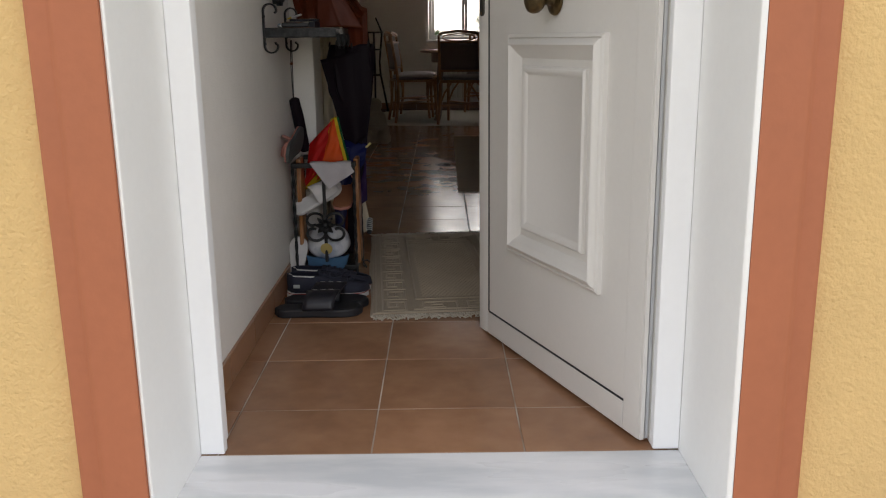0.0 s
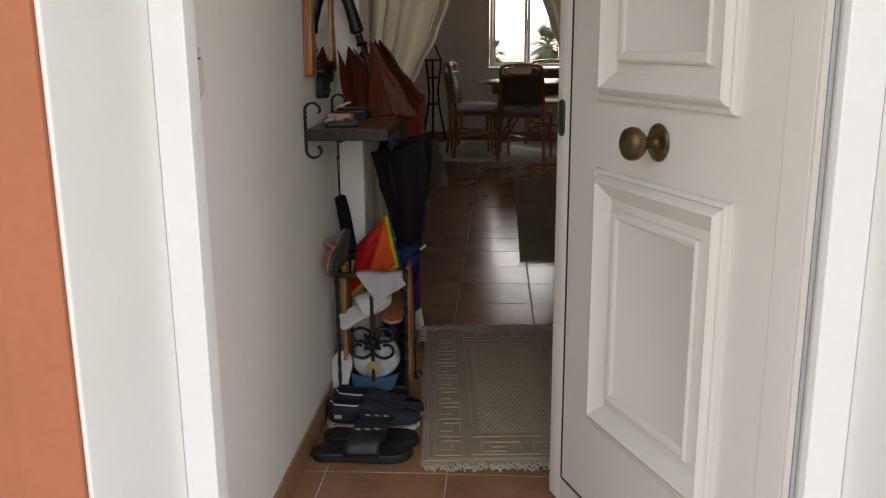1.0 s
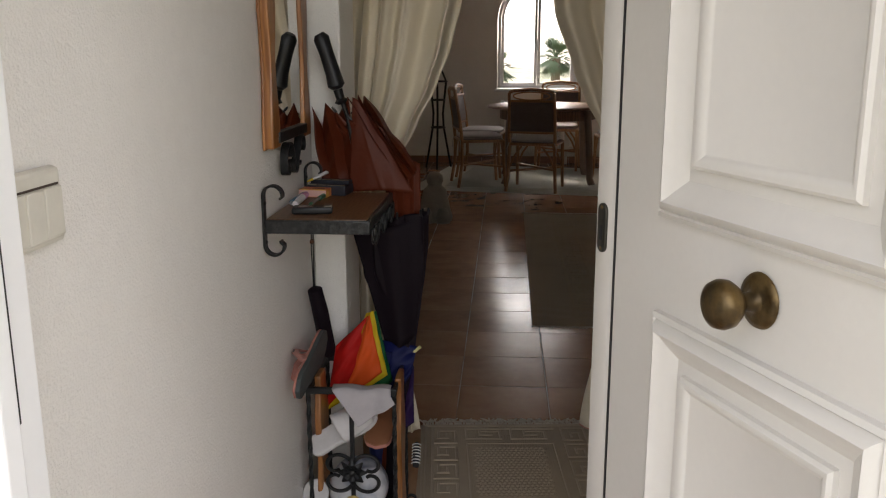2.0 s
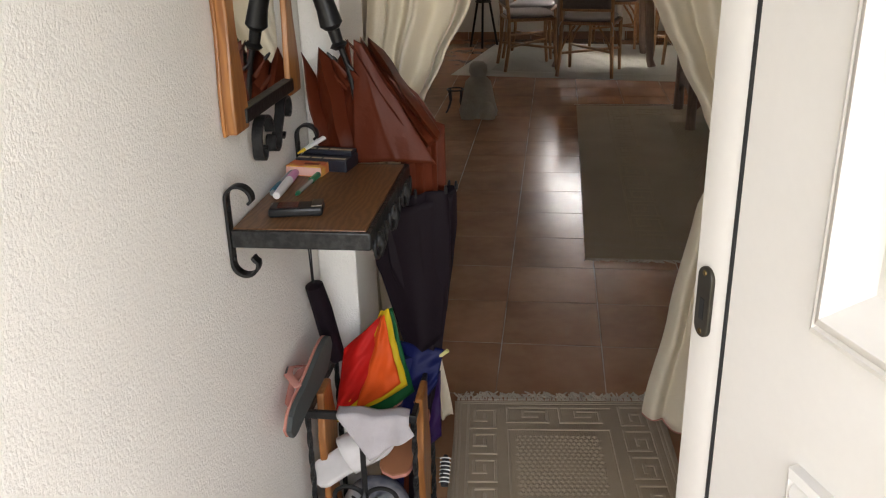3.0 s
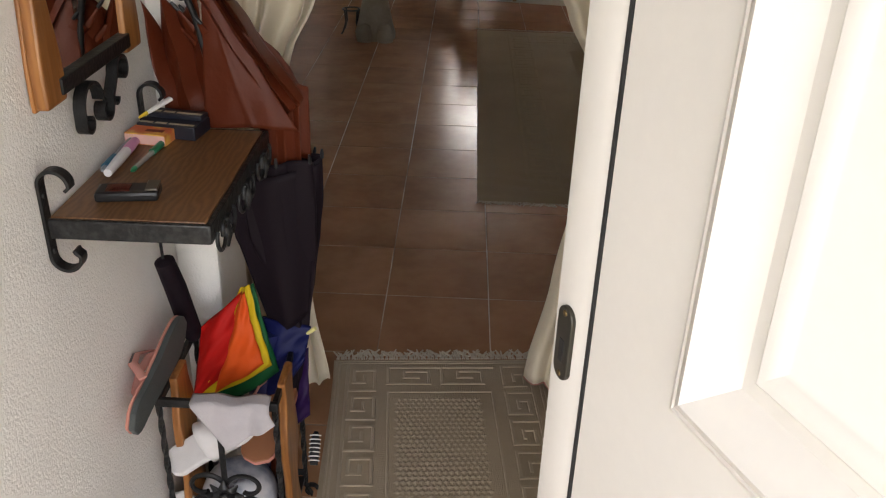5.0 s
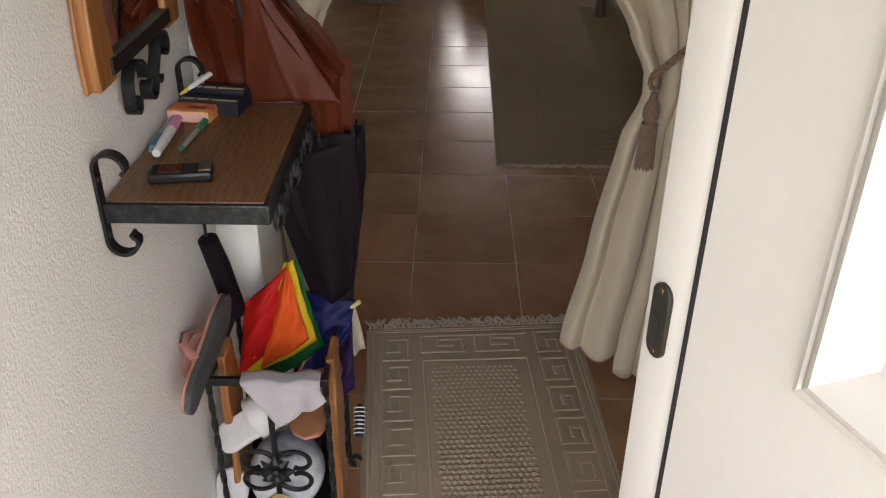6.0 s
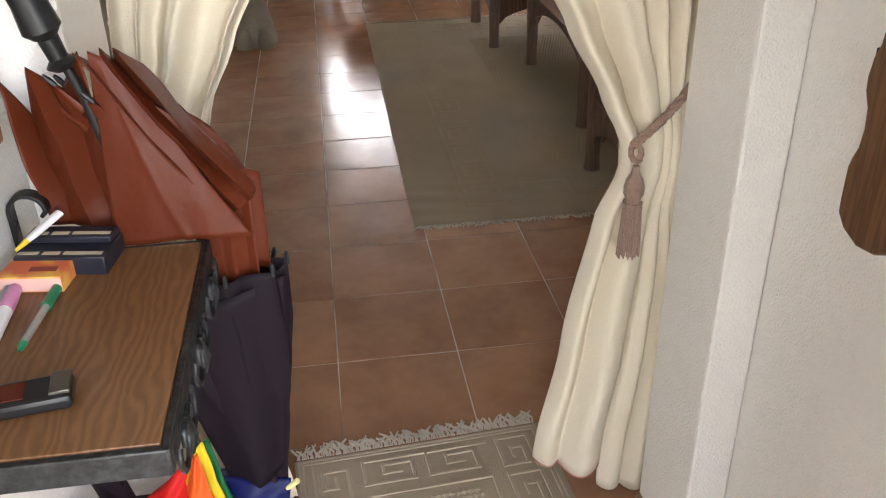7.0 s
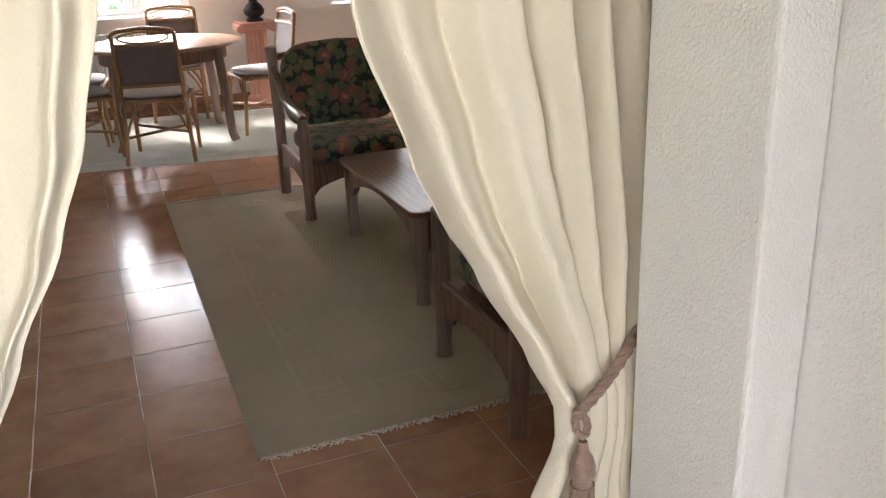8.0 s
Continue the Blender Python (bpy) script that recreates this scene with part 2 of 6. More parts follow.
# ---- mesh tools ----
def finish(name, bm, material, parent=None, label="", bevel=0.0, smooth=40, solid=0.0):
    if bevel:
        edges = [e for e in bm.edges if len(e.link_faces) == 2 and e.calc_face_angle(0) > 0.6]
        bmesh.ops.bevel(bm, geom=edges, offset=bevel, segments=2, profile=0.5, affect="EDGES", clamp_overlap=True)
    me = bpy.data.meshes.new(name)
    bm.normal_update()
    bm.to_mesh(me)
    bm.free()
    if smooth:
        me.polygons.foreach_set("use_smooth", [True] * len(me.polygons))
        me.set_sharp_from_angle(angle=radians(min(smooth, 20) if bevel else smooth))
    for m in (material if isinstance(material, (list, tuple)) else [material]):
        me.materials.append(m)
    ob = new(name, me)
    if parent:
        ob.parent = parent
    if label:
        ob["label"] = label
    if solid:
        mod = ob.modifiers.new("thickness", "SOLIDIFY")
        mod.thickness, mod.offset = solid, 0
    return ob


def part(name, bm, material, parent, label="", **kw):
    return finish(name, bm, material, parent, label, **kw)


def thing(name, m, label, category, group="", kind=""):
    ob = new(name)
    ob.empty_display_size = 0.05
    ob.matrix_basis = m
    return tagged(ob, label, category, group, kind)


def box(x0, x1, y0, y1, z0, z1, bm=None):
    bm = bm or bmesh.new()
    m = Matrix.LocRotScale(((x0 + x1) / 2, (y0 + y1) / 2, (z0 + z1) / 2), None, (abs(x1 - x0), abs(y1 - y0), abs(z1 - z0)))
    bmesh.ops.create_cube(bm, size=1, matrix=m)
    return bm


def tube(pts, r, n=10, bm=None, flat=1.0, twist=0.0):
    """A rod along points; r is one radius or one for each point; flat squeezes the section, twist turns it on the way."""
    bm = bm or bmesh.new()
    pts = [Vector(p) for p in pts]
    rs = r if isinstance(r, (list, tuple)) else [r] * len(pts)
    rings, side = [], None
    for i, p in enumerate(pts):
        way = (pts[min(i + 1, len(pts) - 1)] - pts[max(i - 1, 0)]).normalized()
        if side is None:
            side = way.orthogonal().normalized() if abs(way.x) > 0.9 or flat == 1.0 else Vector((1, 0, 0)) - way * way.x
        side = (side - way * side.dot(way)).normalized()
        up = way.cross(side)
        ring = []
        for k in range(n):
            a = math.tau * k / n
            x, y = math.cos(a) * rs[i], math.sin(a) * rs[i] * flat
            c, s = math.cos(twist * i), math.sin(twist * i)
            x, y = x * c - y * s, x * s + y * c
            ring.append(bm.verts.new(p + side * x + up * y))
        rings.append(ring)
    for a, b in zip(rings, rings[1:]):
        for k in range(n):
            bm.faces.new((a[k], a[(k + 1) % n], b[(k + 1) % n], b[k]))
    bm.faces.new(list(reversed(rings[0])))
    bm.faces.new(rings[-1])
    return bm


def lathe(profile, n=24, at=(0, 0, 0), turn=None, bm=None):
    """A turned body about z from (radius, height) pairs."""
    bm = bm or bmesh.new()
    m = Matrix.Translation(at) @ (turn or Matrix())
    rings = [[bm.verts.new(m @ Vector((r * math.cos(math.tau * k / n), r * math.sin(math.tau * k / n), z))) for k in range(n)] for r, z in profile]
    for a, b in zip(rings, rings[1:]):
        for k in range(n):
            bm.faces.new((a[k], a[(k + 1) % n], b[(k + 1) % n], b[k]))
    bm.faces.new(list(reversed(rings[0])))
    bm.faces.new(rings[-1])
    return bm


def sheet(fn, nu, nv, bm=None, wrap=False):
    """A surface fn(u, v), u and v from 0 to 1."""
    bm = bm or bmesh.new()
    g = [[bm.verts.new(fn(i / nu, j / nv)) for j in range(nv + 1)] for i in range(nu if wrap else nu + 1)]
    for i in range(nu):
        a, b = g[i], g[(i + 1) % len(g)]
        for j in range(nv):
            bm.faces.new((a[j], b[j], b[j + 1], a[j + 1]))
    return bm


def prism(outline, depth, m=None, bm=None):
    """A board: an outline in x, z of its own plane, depth along its y."""
    bm = bm or bmesh.new()
    m = m or Matrix()
    front = [bm.verts.new(m @ Vector((x, 0, z))) for x, z in outline]
    back = [bm.verts.new(m @ Vector((x, depth, z))) for x, z in outline]
    bm.faces.new(front)
    bm.faces.new(list(reversed(back)))
    for i in range(len(front)):
        j = (i + 1) % len(front)
        bm.faces.new((front[j], front[i], back[i], back[j]))
    bmesh.ops.recalc_face_normals(bm, faces=bm.faces)
    return bm


def moulding(x0, x1, z0, z1, profile, bm=None, y0=0.0):
    """A mitred frame round a panel: profile of (inset, height)."""
    bm = bm or bmesh.new()
    loops = []
    for d, hgt in profile:
        loops.append([bm.verts.new((x, y0 + hgt, z)) for x, z in ((x0 + d, z0 + d), (x1 - d, z0 + d), (x1 - d, z1 - d), (x0 + d, z1 - d))])
    for a, b in zip(loops, loops[1:]):
        for k in range(4):
            j = (k + 1) % 4
            bm.faces.new((a[j], a[k], b[k], b[j]))
    return bm


def scroll(r0, turns, n=22, start=0.0, tighten=0.62):
    """Points of a curl in x, z that begins at the origin."""
    pts, r = [], r0
    for i in range(n + 1):
        a = start + math.tau * turns * i / n
        r = r0 * (1 - tighten * i / n)
        pts.append((r * math.cos(a), r * math.sin(a)))
    x, z = pts[0]
    return [(a - x, b - z) for a, b in pts]


def knots(table, z):
    """Smooth reading of (height, value) pairs that fall in height."""
    if z >= table[0][0]:
        return table[0][1]
    for (za, a), (zb, b) in zip(table, table[1:]):
        if z >= zb:
            k = (za - z) / (za - zb)
            k = k * k * (3 - 2 * k) * 0.5 + k * 0.5
            return a + (b - a) * k
    return table[-1][1]


# ---- structure ----
XL, XR = -0.243, 0.806
WALL_Y0, WALL_Y1 = 1.985, 2.33
FAR = 11.7
LEFT, RIGHT = -1.0, 4.4
TOP = 2.55


def struct(name, bm, material, label, category, **kw):
    return tagged(finish(name, bm, material, **kw), label, category, kind="structure")


def entrance_wall():
    bm = box(-4, -0.217, WALL_Y0, WALL_Y1, -0.7, 3.2)
    box(0.839, 4.4, WALL_Y0, WALL_Y1, -0.7, 3.2, bm)
    box(-0.217, 0.839, WALL_Y0, WALL_Y1, 2.12, 3.2, bm)
    struct("wall_south", bm, YELLOW, "rough yellow rendered entrance wall", "wall")
    # white lining of the opening
    bm = box(-0.217, -0.209, 1.939, 2.262, -0.03, 2.12)
    struct("reveal_1", bm, PLASTER_SMOOTH, "smooth white painted door reveal", "reveal", bevel=0.004)
    bm = box(0.8265, 0.839, 1.932, 2.262, -0.03, 2.12)
    struct("reveal_2", bm, PLASTER_SMOOTH, "smooth white painted door reveal", "reveal", bevel=0.004)
    # terracotta band round the opening, with a stepped outer edge
    def band(x_in, x_out):
        s = 1 if x_out > x_in else -1
        prof = [(0.0, 0.0), (0.0, -0.052), (0.006, -0.0535), (0.068, -0.055), (0.077, -0.051), (0.084, -0.041), (0.092, -0.036), (0.116, -0.036), (0.127, -0.03), (0.133, -0.015), (0.134, 0.0)]
        pts = [(x_in + s * a, b) for a, b in prof]
        b2 = bmesh.new()
        lo = [b2.verts.new((x, WALL_Y0 + y, -0.3)) for x, y in pts]
        hi = [b2.verts.new((x, WALL_Y0 + y, 2.26)) for x, y in pts]
        for i in range(len(pts)):
            j = (i + 1) % len(pts)
            b2.faces.new((lo[i], lo[j], hi[j], hi[i]))
        b2.faces.new(lo), b2.faces.new(hi)
        bmesh.ops.recalc_face_normals(b2, faces=b2.faces)
        return b2
    struct("trim_1", band(-0.217, -0.35), TERRACOTTA, "terracotta painted moulded door surround", "trim", smooth=50)
    struct("trim_2", band(0.839, 0.98), TERRACOTTA, "terracotta painted moulded door surround", "trim", smooth=50)
    bm = box(-0.216, 0.846, WALL_Y0 - 0.05, WALL_Y0 - 0.002, 2.12, 2.26)
    struct("trim_3", bm, TERRACOTTA, "terracotta painted moulded door surround", "trim", bevel=0.006)
    # marble sill
    bm = box(-0.2105, 0.828, 1.86, 2.239, -0.04, 0.001)
    struct("threshold", bm, MARBLE, "veined white marble threshold slab", "threshold", bevel=0.005)
    bm = box(-0.9, 1.5, 1.0, 1.855, -0.7, -0.17)
    box(-0.9, 1.5, 0.4, 1.0, -0.7, -0.34, bm)
    struct("entrance_steps", bm, PAVING, "paved entrance steps below the threshold", "steps", bevel=0.008)


def door_frame():
    fr = thing("door_frame", pose(0, 2.237, 0), "white lacquered door frame with rubber seals", "door frame", kind="structure")
    for x0, x1, s in ((-0.2087, -0.157, 1), (0.769, 0.8262, -1)):
        bm = box(x0, x1, 0.001, 0.03, 0.002, 2.1)
        part("jamb", bm, JAMB, fr, bevel=0.003)
        if s > 0:
            bm = box(x0, x1 - 0.012, 0.03, 0.085, 0.002, 2.1)
            part("rebate", bm, JAMB, fr, bevel=0.002)
        else:
            for k, (a, b, d) in enumerate(((0.0, 0.012, 0.045), (0.014, 0.024, 0.056), (0.026, 0.05, 0.07))):
                bm = box(x0 + a, x0 + b, 0.03, 0.03 + d, 0.002, 2.1)
                part("rebate", bm, JAMB if k != 1 else ALU, fr, bevel=0.0015)
    part("head", box(-0.157, 0.769, 0.001, 0.07, 2.05, 2.1), JAMB, fr, bevel=0.003)
    bm = box(-0.1695, -0.164, 0.031, 0.0425, 0.93, 1.2)
    part("strike_plate", bm, GASKET, fr, "dark slotted strike plate", bevel=0.001)
    return fr


def skirting(name, pts, inward):
    """Skirting tiles along a line of two points on the floor."""
    a, b = Vector(pts[0]), Vector(pts[1])
    n = max(1, round((b - a).length / 0.333))
    root = thing(name, pose(0, 0, 0), "terracotta skirting tiles along the wall", "baseboard", kind="structure")
    way, off = (b - a) / n, Vector(inward) * 0.009
    ang = math.atan2(way.y, way.x)
    me = None
    for i in range(n):
        if me is None:
            ob = finish("skirting_tile", box(0.0015, way.length - 0.0015, 0, 0.009, 0.0, 0.078), SKIRT, root, bevel=0.0015)
            me = ob.data
        else:
            ob = new("skirting_tile", me)
            ob.parent = root
        p = a + way * i
        side = Vector((-math.sin(ang), math.cos(ang)))
        if side.dot(Vector(inward)) < 0:
            p = p + way
            ob.matrix_basis = Matrix.Translation((p.x, p.y, 0)) @ Matrix.Rotation(ang + math.pi, 4, "Z")
        else:
            ob.matrix_basis = Matrix.Translation((p.x, p.y, 0)) @ Matrix.Rotation(ang, 4, "Z")


def rooms():
    struct("wall_1", box(XL - 0.2, XL, WALL_Y1 - 0.008, 4.06, 0, TOP), PLASTER, "white textured plaster hall wall", "wall")
    struct("wall_2", box(XR, XR + 0.2, WALL_Y1 + 0.001, 4.06, 0, TOP), PLASTER, "white textured plaster hall wall", "wall")
    # piers and lintel of the opening to the living room
    struct("wall_pier_1", box(XL + 0.001, -0.155, 3.85, 4.058, 0, TOP), PLASTER, "white textured plaster pier beside the opening", "wall", bevel=0.006)
    struct("wall_pier_2", box(0.729, XR - 0.001, 3.85, 4.058, 0, TOP), PLASTER, "white textured plaster pier beside the opening", "wall", bevel=0.006)
    struct("lintel", box(-0.153, 0.727, 3.852, 4.056, 2.2, TOP), PLASTER, "white plaster lintel", "wall")
    # living room
    struct("wall_3", box(LEFT - 0.2, XL - 0.201, 3.95, 4.06, 0, TOP), PLASTER, "white plaster living room wall", "wall")
    struct("wall_4", box(XR + 0.201, RIGHT + 0.2, 3.95, 4.06, 0, TOP), PLASTER, "white plaster living room wall", "wall")
    struct("wall_west", box(LEFT - 0.2, LEFT, 4.061, FAR, 0, TOP), PLASTER, "white plaster living room wall", "wall")
    struct("wall_east", box(RIGHT, RIGHT + 0.2, 4.061, FAR, 0, TOP), PLASTER, "white plaster living room wall", "wall")
    bm = box(XL - 0.19, XR + 0.19, WALL_Y1 + 0.002, 4.059, TOP, TOP + 0.12)
    struct("ceiling_1", bm, CEILING, "white painted hall ceiling", "ceiling")
    bm = box(LEFT - 0.2, RIGHT + 0.2, 4.06, FAR + 0.3, TOP, TOP + 0.12)
    struct("ceiling_2", bm, CEILING, "white painted living room ceiling", "ceiling")
    skirting("baseboard_1", ((XL, 2.34), (XL, 3.848)), (1, 0))
    skirting("baseboard_2", ((XR, 2.34), (XR, 3.84)), (-1, 0))
    skirting("baseboard_3", ((0.72, 3.85), (0.806, 3.85)), (0, -1))
    skirting("baseboard_4", ((0.729, 3.86), (0.729, 4.055)), (-1, 0))
    skirting("baseboard_5", ((LEFT, FAR), (RIGHT, FAR)), (0, -1))
    skirting("baseboard_6", ((LEFT, 4.1), (LEFT, FAR - 0.02)), (1, 0))


WINDOWS = ((0.253, 1.023), (2.52, 3.29))
ARCH_Z, SILL_Z = 1.62, 0.9


def far_wall():
    """The far wall: one solid with two round-headed openings cut through it."""
    bm = bmesh.new()
    y0, y1 = FAR, FAR + 0.28
    edges = [LEFT - 0.2]
    for a, b in WINDOWS:
        edges += [a - 0.07, b + 0.07]
    edges.append(RIGHT + 0.2)
    for i in range(0, len(edges), 2):
        box(edges[i], edges[i + 1], y0, y1, 0, TOP, bm)
    for a, b in WINDOWS:
        a, b = a - 0.07, b + 0.07
        box(a, b, y0, y1, 0, SILL_Z - 0.05, bm)
        c, r = (a + b) / 2, (b - a) / 2
        outline = [(c + r * math.cos(math.pi * k / 24), ARCH_Z + r * math.sin(math.pi * k / 24)) for k in range(25)]
        for (xa, za), (xb, zb) in zip(outline, outline[1:]):
            prism([(xa, za), (xa, TOP), (xb, TOP), (xb, zb)], y1 - y0, pose(0, y0, 0), bm)
    struct("wall_north", bm, PLASTER, "white plaster wall with arched windows", "wall", smooth=30)


def window(name, a, b):
    root = thing(name, pose(0, FAR + 0.1, 0), "white arched two-leaf window with clear glass", "window", kind="structure")
    c, r = (a + b) / 2, (b - a) / 2 + 0.065
    out = [(c - r, SILL_Z - 0.045), (c + r, SILL_Z - 0.045)] + [(c + r * math.cos(math.pi * k / 24), ARCH_Z + r * math.sin(math.pi * k / 24)) for k in range(25)]
    q = r - 0.035
    inn = [(c - q, SILL_Z - 0.012), (c + q, SILL_Z - 0.012)] + [(c + q * math.cos(math.pi * k / 24), ARCH_Z + q * math.sin(math.pi * k / 24)) for k in range(25)]

    def ring(o, i, y0, y1):
        g = bmesh.new()
        loops = [[g.verts.new((x, y, z)) for x, z in pts] for pts, y in ((o, y0), (i, y0), (i, y1), (o, y1))]
        n = len(o)
        for p in range(4):
            A, B = loops[p], loops[(p + 1) % 4]
            for k in range(n):
                j = (k + 1) % n
                g.faces.new((A[k], A[j], B[j], B[k]))
        bmesh.ops.recalc_face_normals(g, faces=g.faces)
        return g

    part("window_frame", ring(out, inn, 0.0, 0.06), PVC, root, smooth=30)
    for s in (-1, 1):
        def half(rad, lo, gap):
            n = 14
            arc = [(c + s * max(gap, rad * math.cos(math.pi / 2 * k / n)), ARCH_Z + rad * math.sin(math.pi / 2 * k / n)) for k in range(n + 1)]
            return [(c + s * gap, lo), (c + s * rad, lo)] + arc
        leaf = part("window_leaf", ring(half(q - 0.002, SILL_Z - 0.010, 0.002), half(q - 0.034, SILL_Z + 0.012, 0.034), -0.012, 0.04), PVC, root, smooth=30)
        pane = part("pane", prism(half(q - 0.03, SILL_Z + 0.008, 0.03), 0.006, pose(0, 0.012, 0)), GLASS, leaf, "clear glass pane", smooth=0)
        pane.visible_shadow = False
    part("handle", box(c - 0.008, c + 0.008, -0.05, -0.02, 1.28, 1.4), ALU, root, "small metal window handle", bevel=0.003)
    part("window_sill", box(a - 0.1, b + 0.1, -0.13, -0.004, SILL_Z - 0.085, SILL_Z - 0.052), PVC, root, bevel=0.004)


PITCH = 0.333


def floor():
    slab_bm = box(XL - 0.1, XR + 0.1, 2.24, 4.06, -0.15, -0.0016)
    box(-1.2, RIGHT + 0.2, 4.06, FAR + 0.2, -0.15, -0.0016, slab_bm)
    base = struct("floor", slab_bm, GROUT, "glossy terracotta floor tiles with pale joints", "floor")
    random.seed(5)
    meshes = {}

    def tile(x0, x1, y0, y1):
        w, d = round(x1 - x0, 3), round(y1 - y0, 3)
        if w < 0.02 or d < 0.02:
            return
        g = 0.0016
        if (w, d) not in meshes:
            ob = finish("floor_tile", box(-w / 2 + g, w / 2 - g, -d / 2 + g, d / 2 - g, -0.004, 0.0), TILE, base, bevel=0.0016)
            meshes[(w, d)] = ob.data
        else:
            ob = new("floor_tile", meshes[(w, d)])
            ob.parent = base
        ob.matrix_basis = pose((x0 + x1) / 2, (y0 + y1) / 2, random.uniform(-0.0004, 0.0002), random.uniform(-0.1, 0.1), random.uniform(-0.1, 0.1), 0)

    def field(xa, xb, ya, yb, jx, jy):
        i0, i1 = math.floor((xa - jx) / PITCH), math.ceil((xb - jx) / PITCH)
        j0, j1 = math.floor((ya - jy) / PITCH), math.ceil((yb - jy) / PITCH)
        for i in range(i0, i1):
            for j in range(j0, j1):
                tile(max(xa, jx + i * PITCH), min(xb, jx + (i + 1) * PITCH), max(ya, jy + j * PITCH), min(yb, jy + (j + 1) * PITCH))

    field(XL, XR, 2.24, 4.06, 0.160, 3.136)
    field(-0.88, 2.8, 4.06, FAR, 0.115, 5.062)


def far_floor():
    """The rest of the tiles, out of the near stretch."""
    bm = bmesh.new()
    for i in range(5):
        for j in range(23):
            x, y = 2.8 + i * PITCH, 4.06 + j * PITCH
            box(x + 0.003, x + PITCH - 0.003, y + 0.003, y + PITCH - 0.003, -0.004, 0.0, bm)
    return bm


# ---- entrance door, pushed open ----
def entrance_door():
    W, H = 0.84, 2.04
    d = thing("door_1", pose(0.742, 2.263, 0.012, 0, 0, 111.8), "white panelled entrance door standing half open", "door", kind="structure")
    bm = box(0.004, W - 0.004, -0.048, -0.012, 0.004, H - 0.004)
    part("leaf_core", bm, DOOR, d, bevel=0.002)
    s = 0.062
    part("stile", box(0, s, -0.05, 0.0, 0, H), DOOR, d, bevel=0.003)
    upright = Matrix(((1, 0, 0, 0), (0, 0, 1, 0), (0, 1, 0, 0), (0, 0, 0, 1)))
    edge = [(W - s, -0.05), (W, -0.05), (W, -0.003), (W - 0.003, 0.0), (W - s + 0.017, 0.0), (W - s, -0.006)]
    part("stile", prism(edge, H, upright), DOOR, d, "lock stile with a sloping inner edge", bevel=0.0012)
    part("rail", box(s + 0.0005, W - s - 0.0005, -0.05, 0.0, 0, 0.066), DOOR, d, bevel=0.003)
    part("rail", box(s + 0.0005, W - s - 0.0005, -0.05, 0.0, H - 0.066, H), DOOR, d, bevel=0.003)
    # grooved profile on the hinge edge
    for k, (a, b, h) in enumerate(((-0.011, -0.0005, 0.007), (-0.023, -0.0145, 0.0045), (-0.036, -0.0265, 0.007), (-0.0495, -0.041, 0.0045))):
        part("edge_profile", box(-h, -0.0006, a, b, 0.002, H - 0.002), DOOR if k % 2 == 0 else ALU, d, bevel=0.0012)
    part("edge_seal", box(-0.006, 0.0, -0.058, -0.0505, 0.002, H - 0.002), GASKET, d, "black rubber seal")
    g = 0.0045
    part("seal", box(W - s - g, W - s - 0.0005, -0.012, -0.001, 0.07, H - 0.07), GASKET, d, "black rubber seal")
    part("seal", box(s + 0.001, W - s - g - 0.0005, -0.012, -0.001, 0.0665, 0.0705), GASKET, d, "black rubber seal")
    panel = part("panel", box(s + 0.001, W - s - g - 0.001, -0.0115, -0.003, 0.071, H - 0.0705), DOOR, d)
    outer = [(0.0, 0.0), (0.001, 0.011), (0.008, 0.015), (0.011, 0.0105), (0.016, 0.019), (0.026, 0.024), (0.032, 0.018), (0.042, 0.013), (0.052, 0.006), (0.06, 0.0)]
    inner = [(0.0, 0.0), (0.001, 0.008), (0.006, 0.0125), (0.011, 0.012), (0.02, 0.006), (0.024, 0.0035)]
    for z0, z1 in ((0.285, 0.868), (1.012, 1.86)):
        x0, x1 = 0.17, 0.635
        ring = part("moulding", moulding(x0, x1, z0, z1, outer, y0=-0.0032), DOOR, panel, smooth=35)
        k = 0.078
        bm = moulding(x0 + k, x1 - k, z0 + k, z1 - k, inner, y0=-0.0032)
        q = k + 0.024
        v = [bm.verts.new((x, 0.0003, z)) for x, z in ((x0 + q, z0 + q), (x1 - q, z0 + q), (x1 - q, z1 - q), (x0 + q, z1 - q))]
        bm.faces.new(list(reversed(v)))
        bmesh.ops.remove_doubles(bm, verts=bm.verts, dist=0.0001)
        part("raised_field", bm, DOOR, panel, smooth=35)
    # round knob on its rose
    out = pose(0.404, -0.003, 0.945, -90, 0, 0)
    kn = part("knob", lathe([(0.001, 0.0), (0.034, 0.0005), (0.0365, 0.003), (0.035, 0.006), (0.027, 0.0085), (0.017, 0.011), (0.0125, 0.016), (0.0115, 0.03), (0.014, 0.036),
                             (0.024, 0.041), (0.0305, 0.05), (0.032, 0.06), (0.029, 0.069), (0.02, 0.075), (0.008, 0.078), (0.001, 0.0785)], 32, (0, 0, 0), out), BRASS, d,
              "round aged brass centre knob", smooth=60)
    # lock plate
    pts = []
    for k in range(24):
        a = math.tau * k / 24
        pts.append((0.014 * math.cos(a), 0.96 + 0.014 * math.sin(a) + (0.028 if math.sin(a) > 0 else -0.028)))
    bm = prism(pts, 0.006, pose(0.812, -0.001, 0))
    lock = part("lock_plate", bm, BRONZE, d, "dark bronze oval lock plate", bevel=0.0015)
    part("keyhole", box(0.808, 0.816, 0.0045, 0.0058, 0.94, 0.965), GASKET, lock)
    for z in (0.925, 0.995):
        part("screw", lathe([(0.001, 0), (0.0035, 0), (0.003, 0.001), (0.001, 0.0012)], 10, (0.812, 0.005, z), pose(0, 0, 0, -90)), BRASS, lock)
    return d


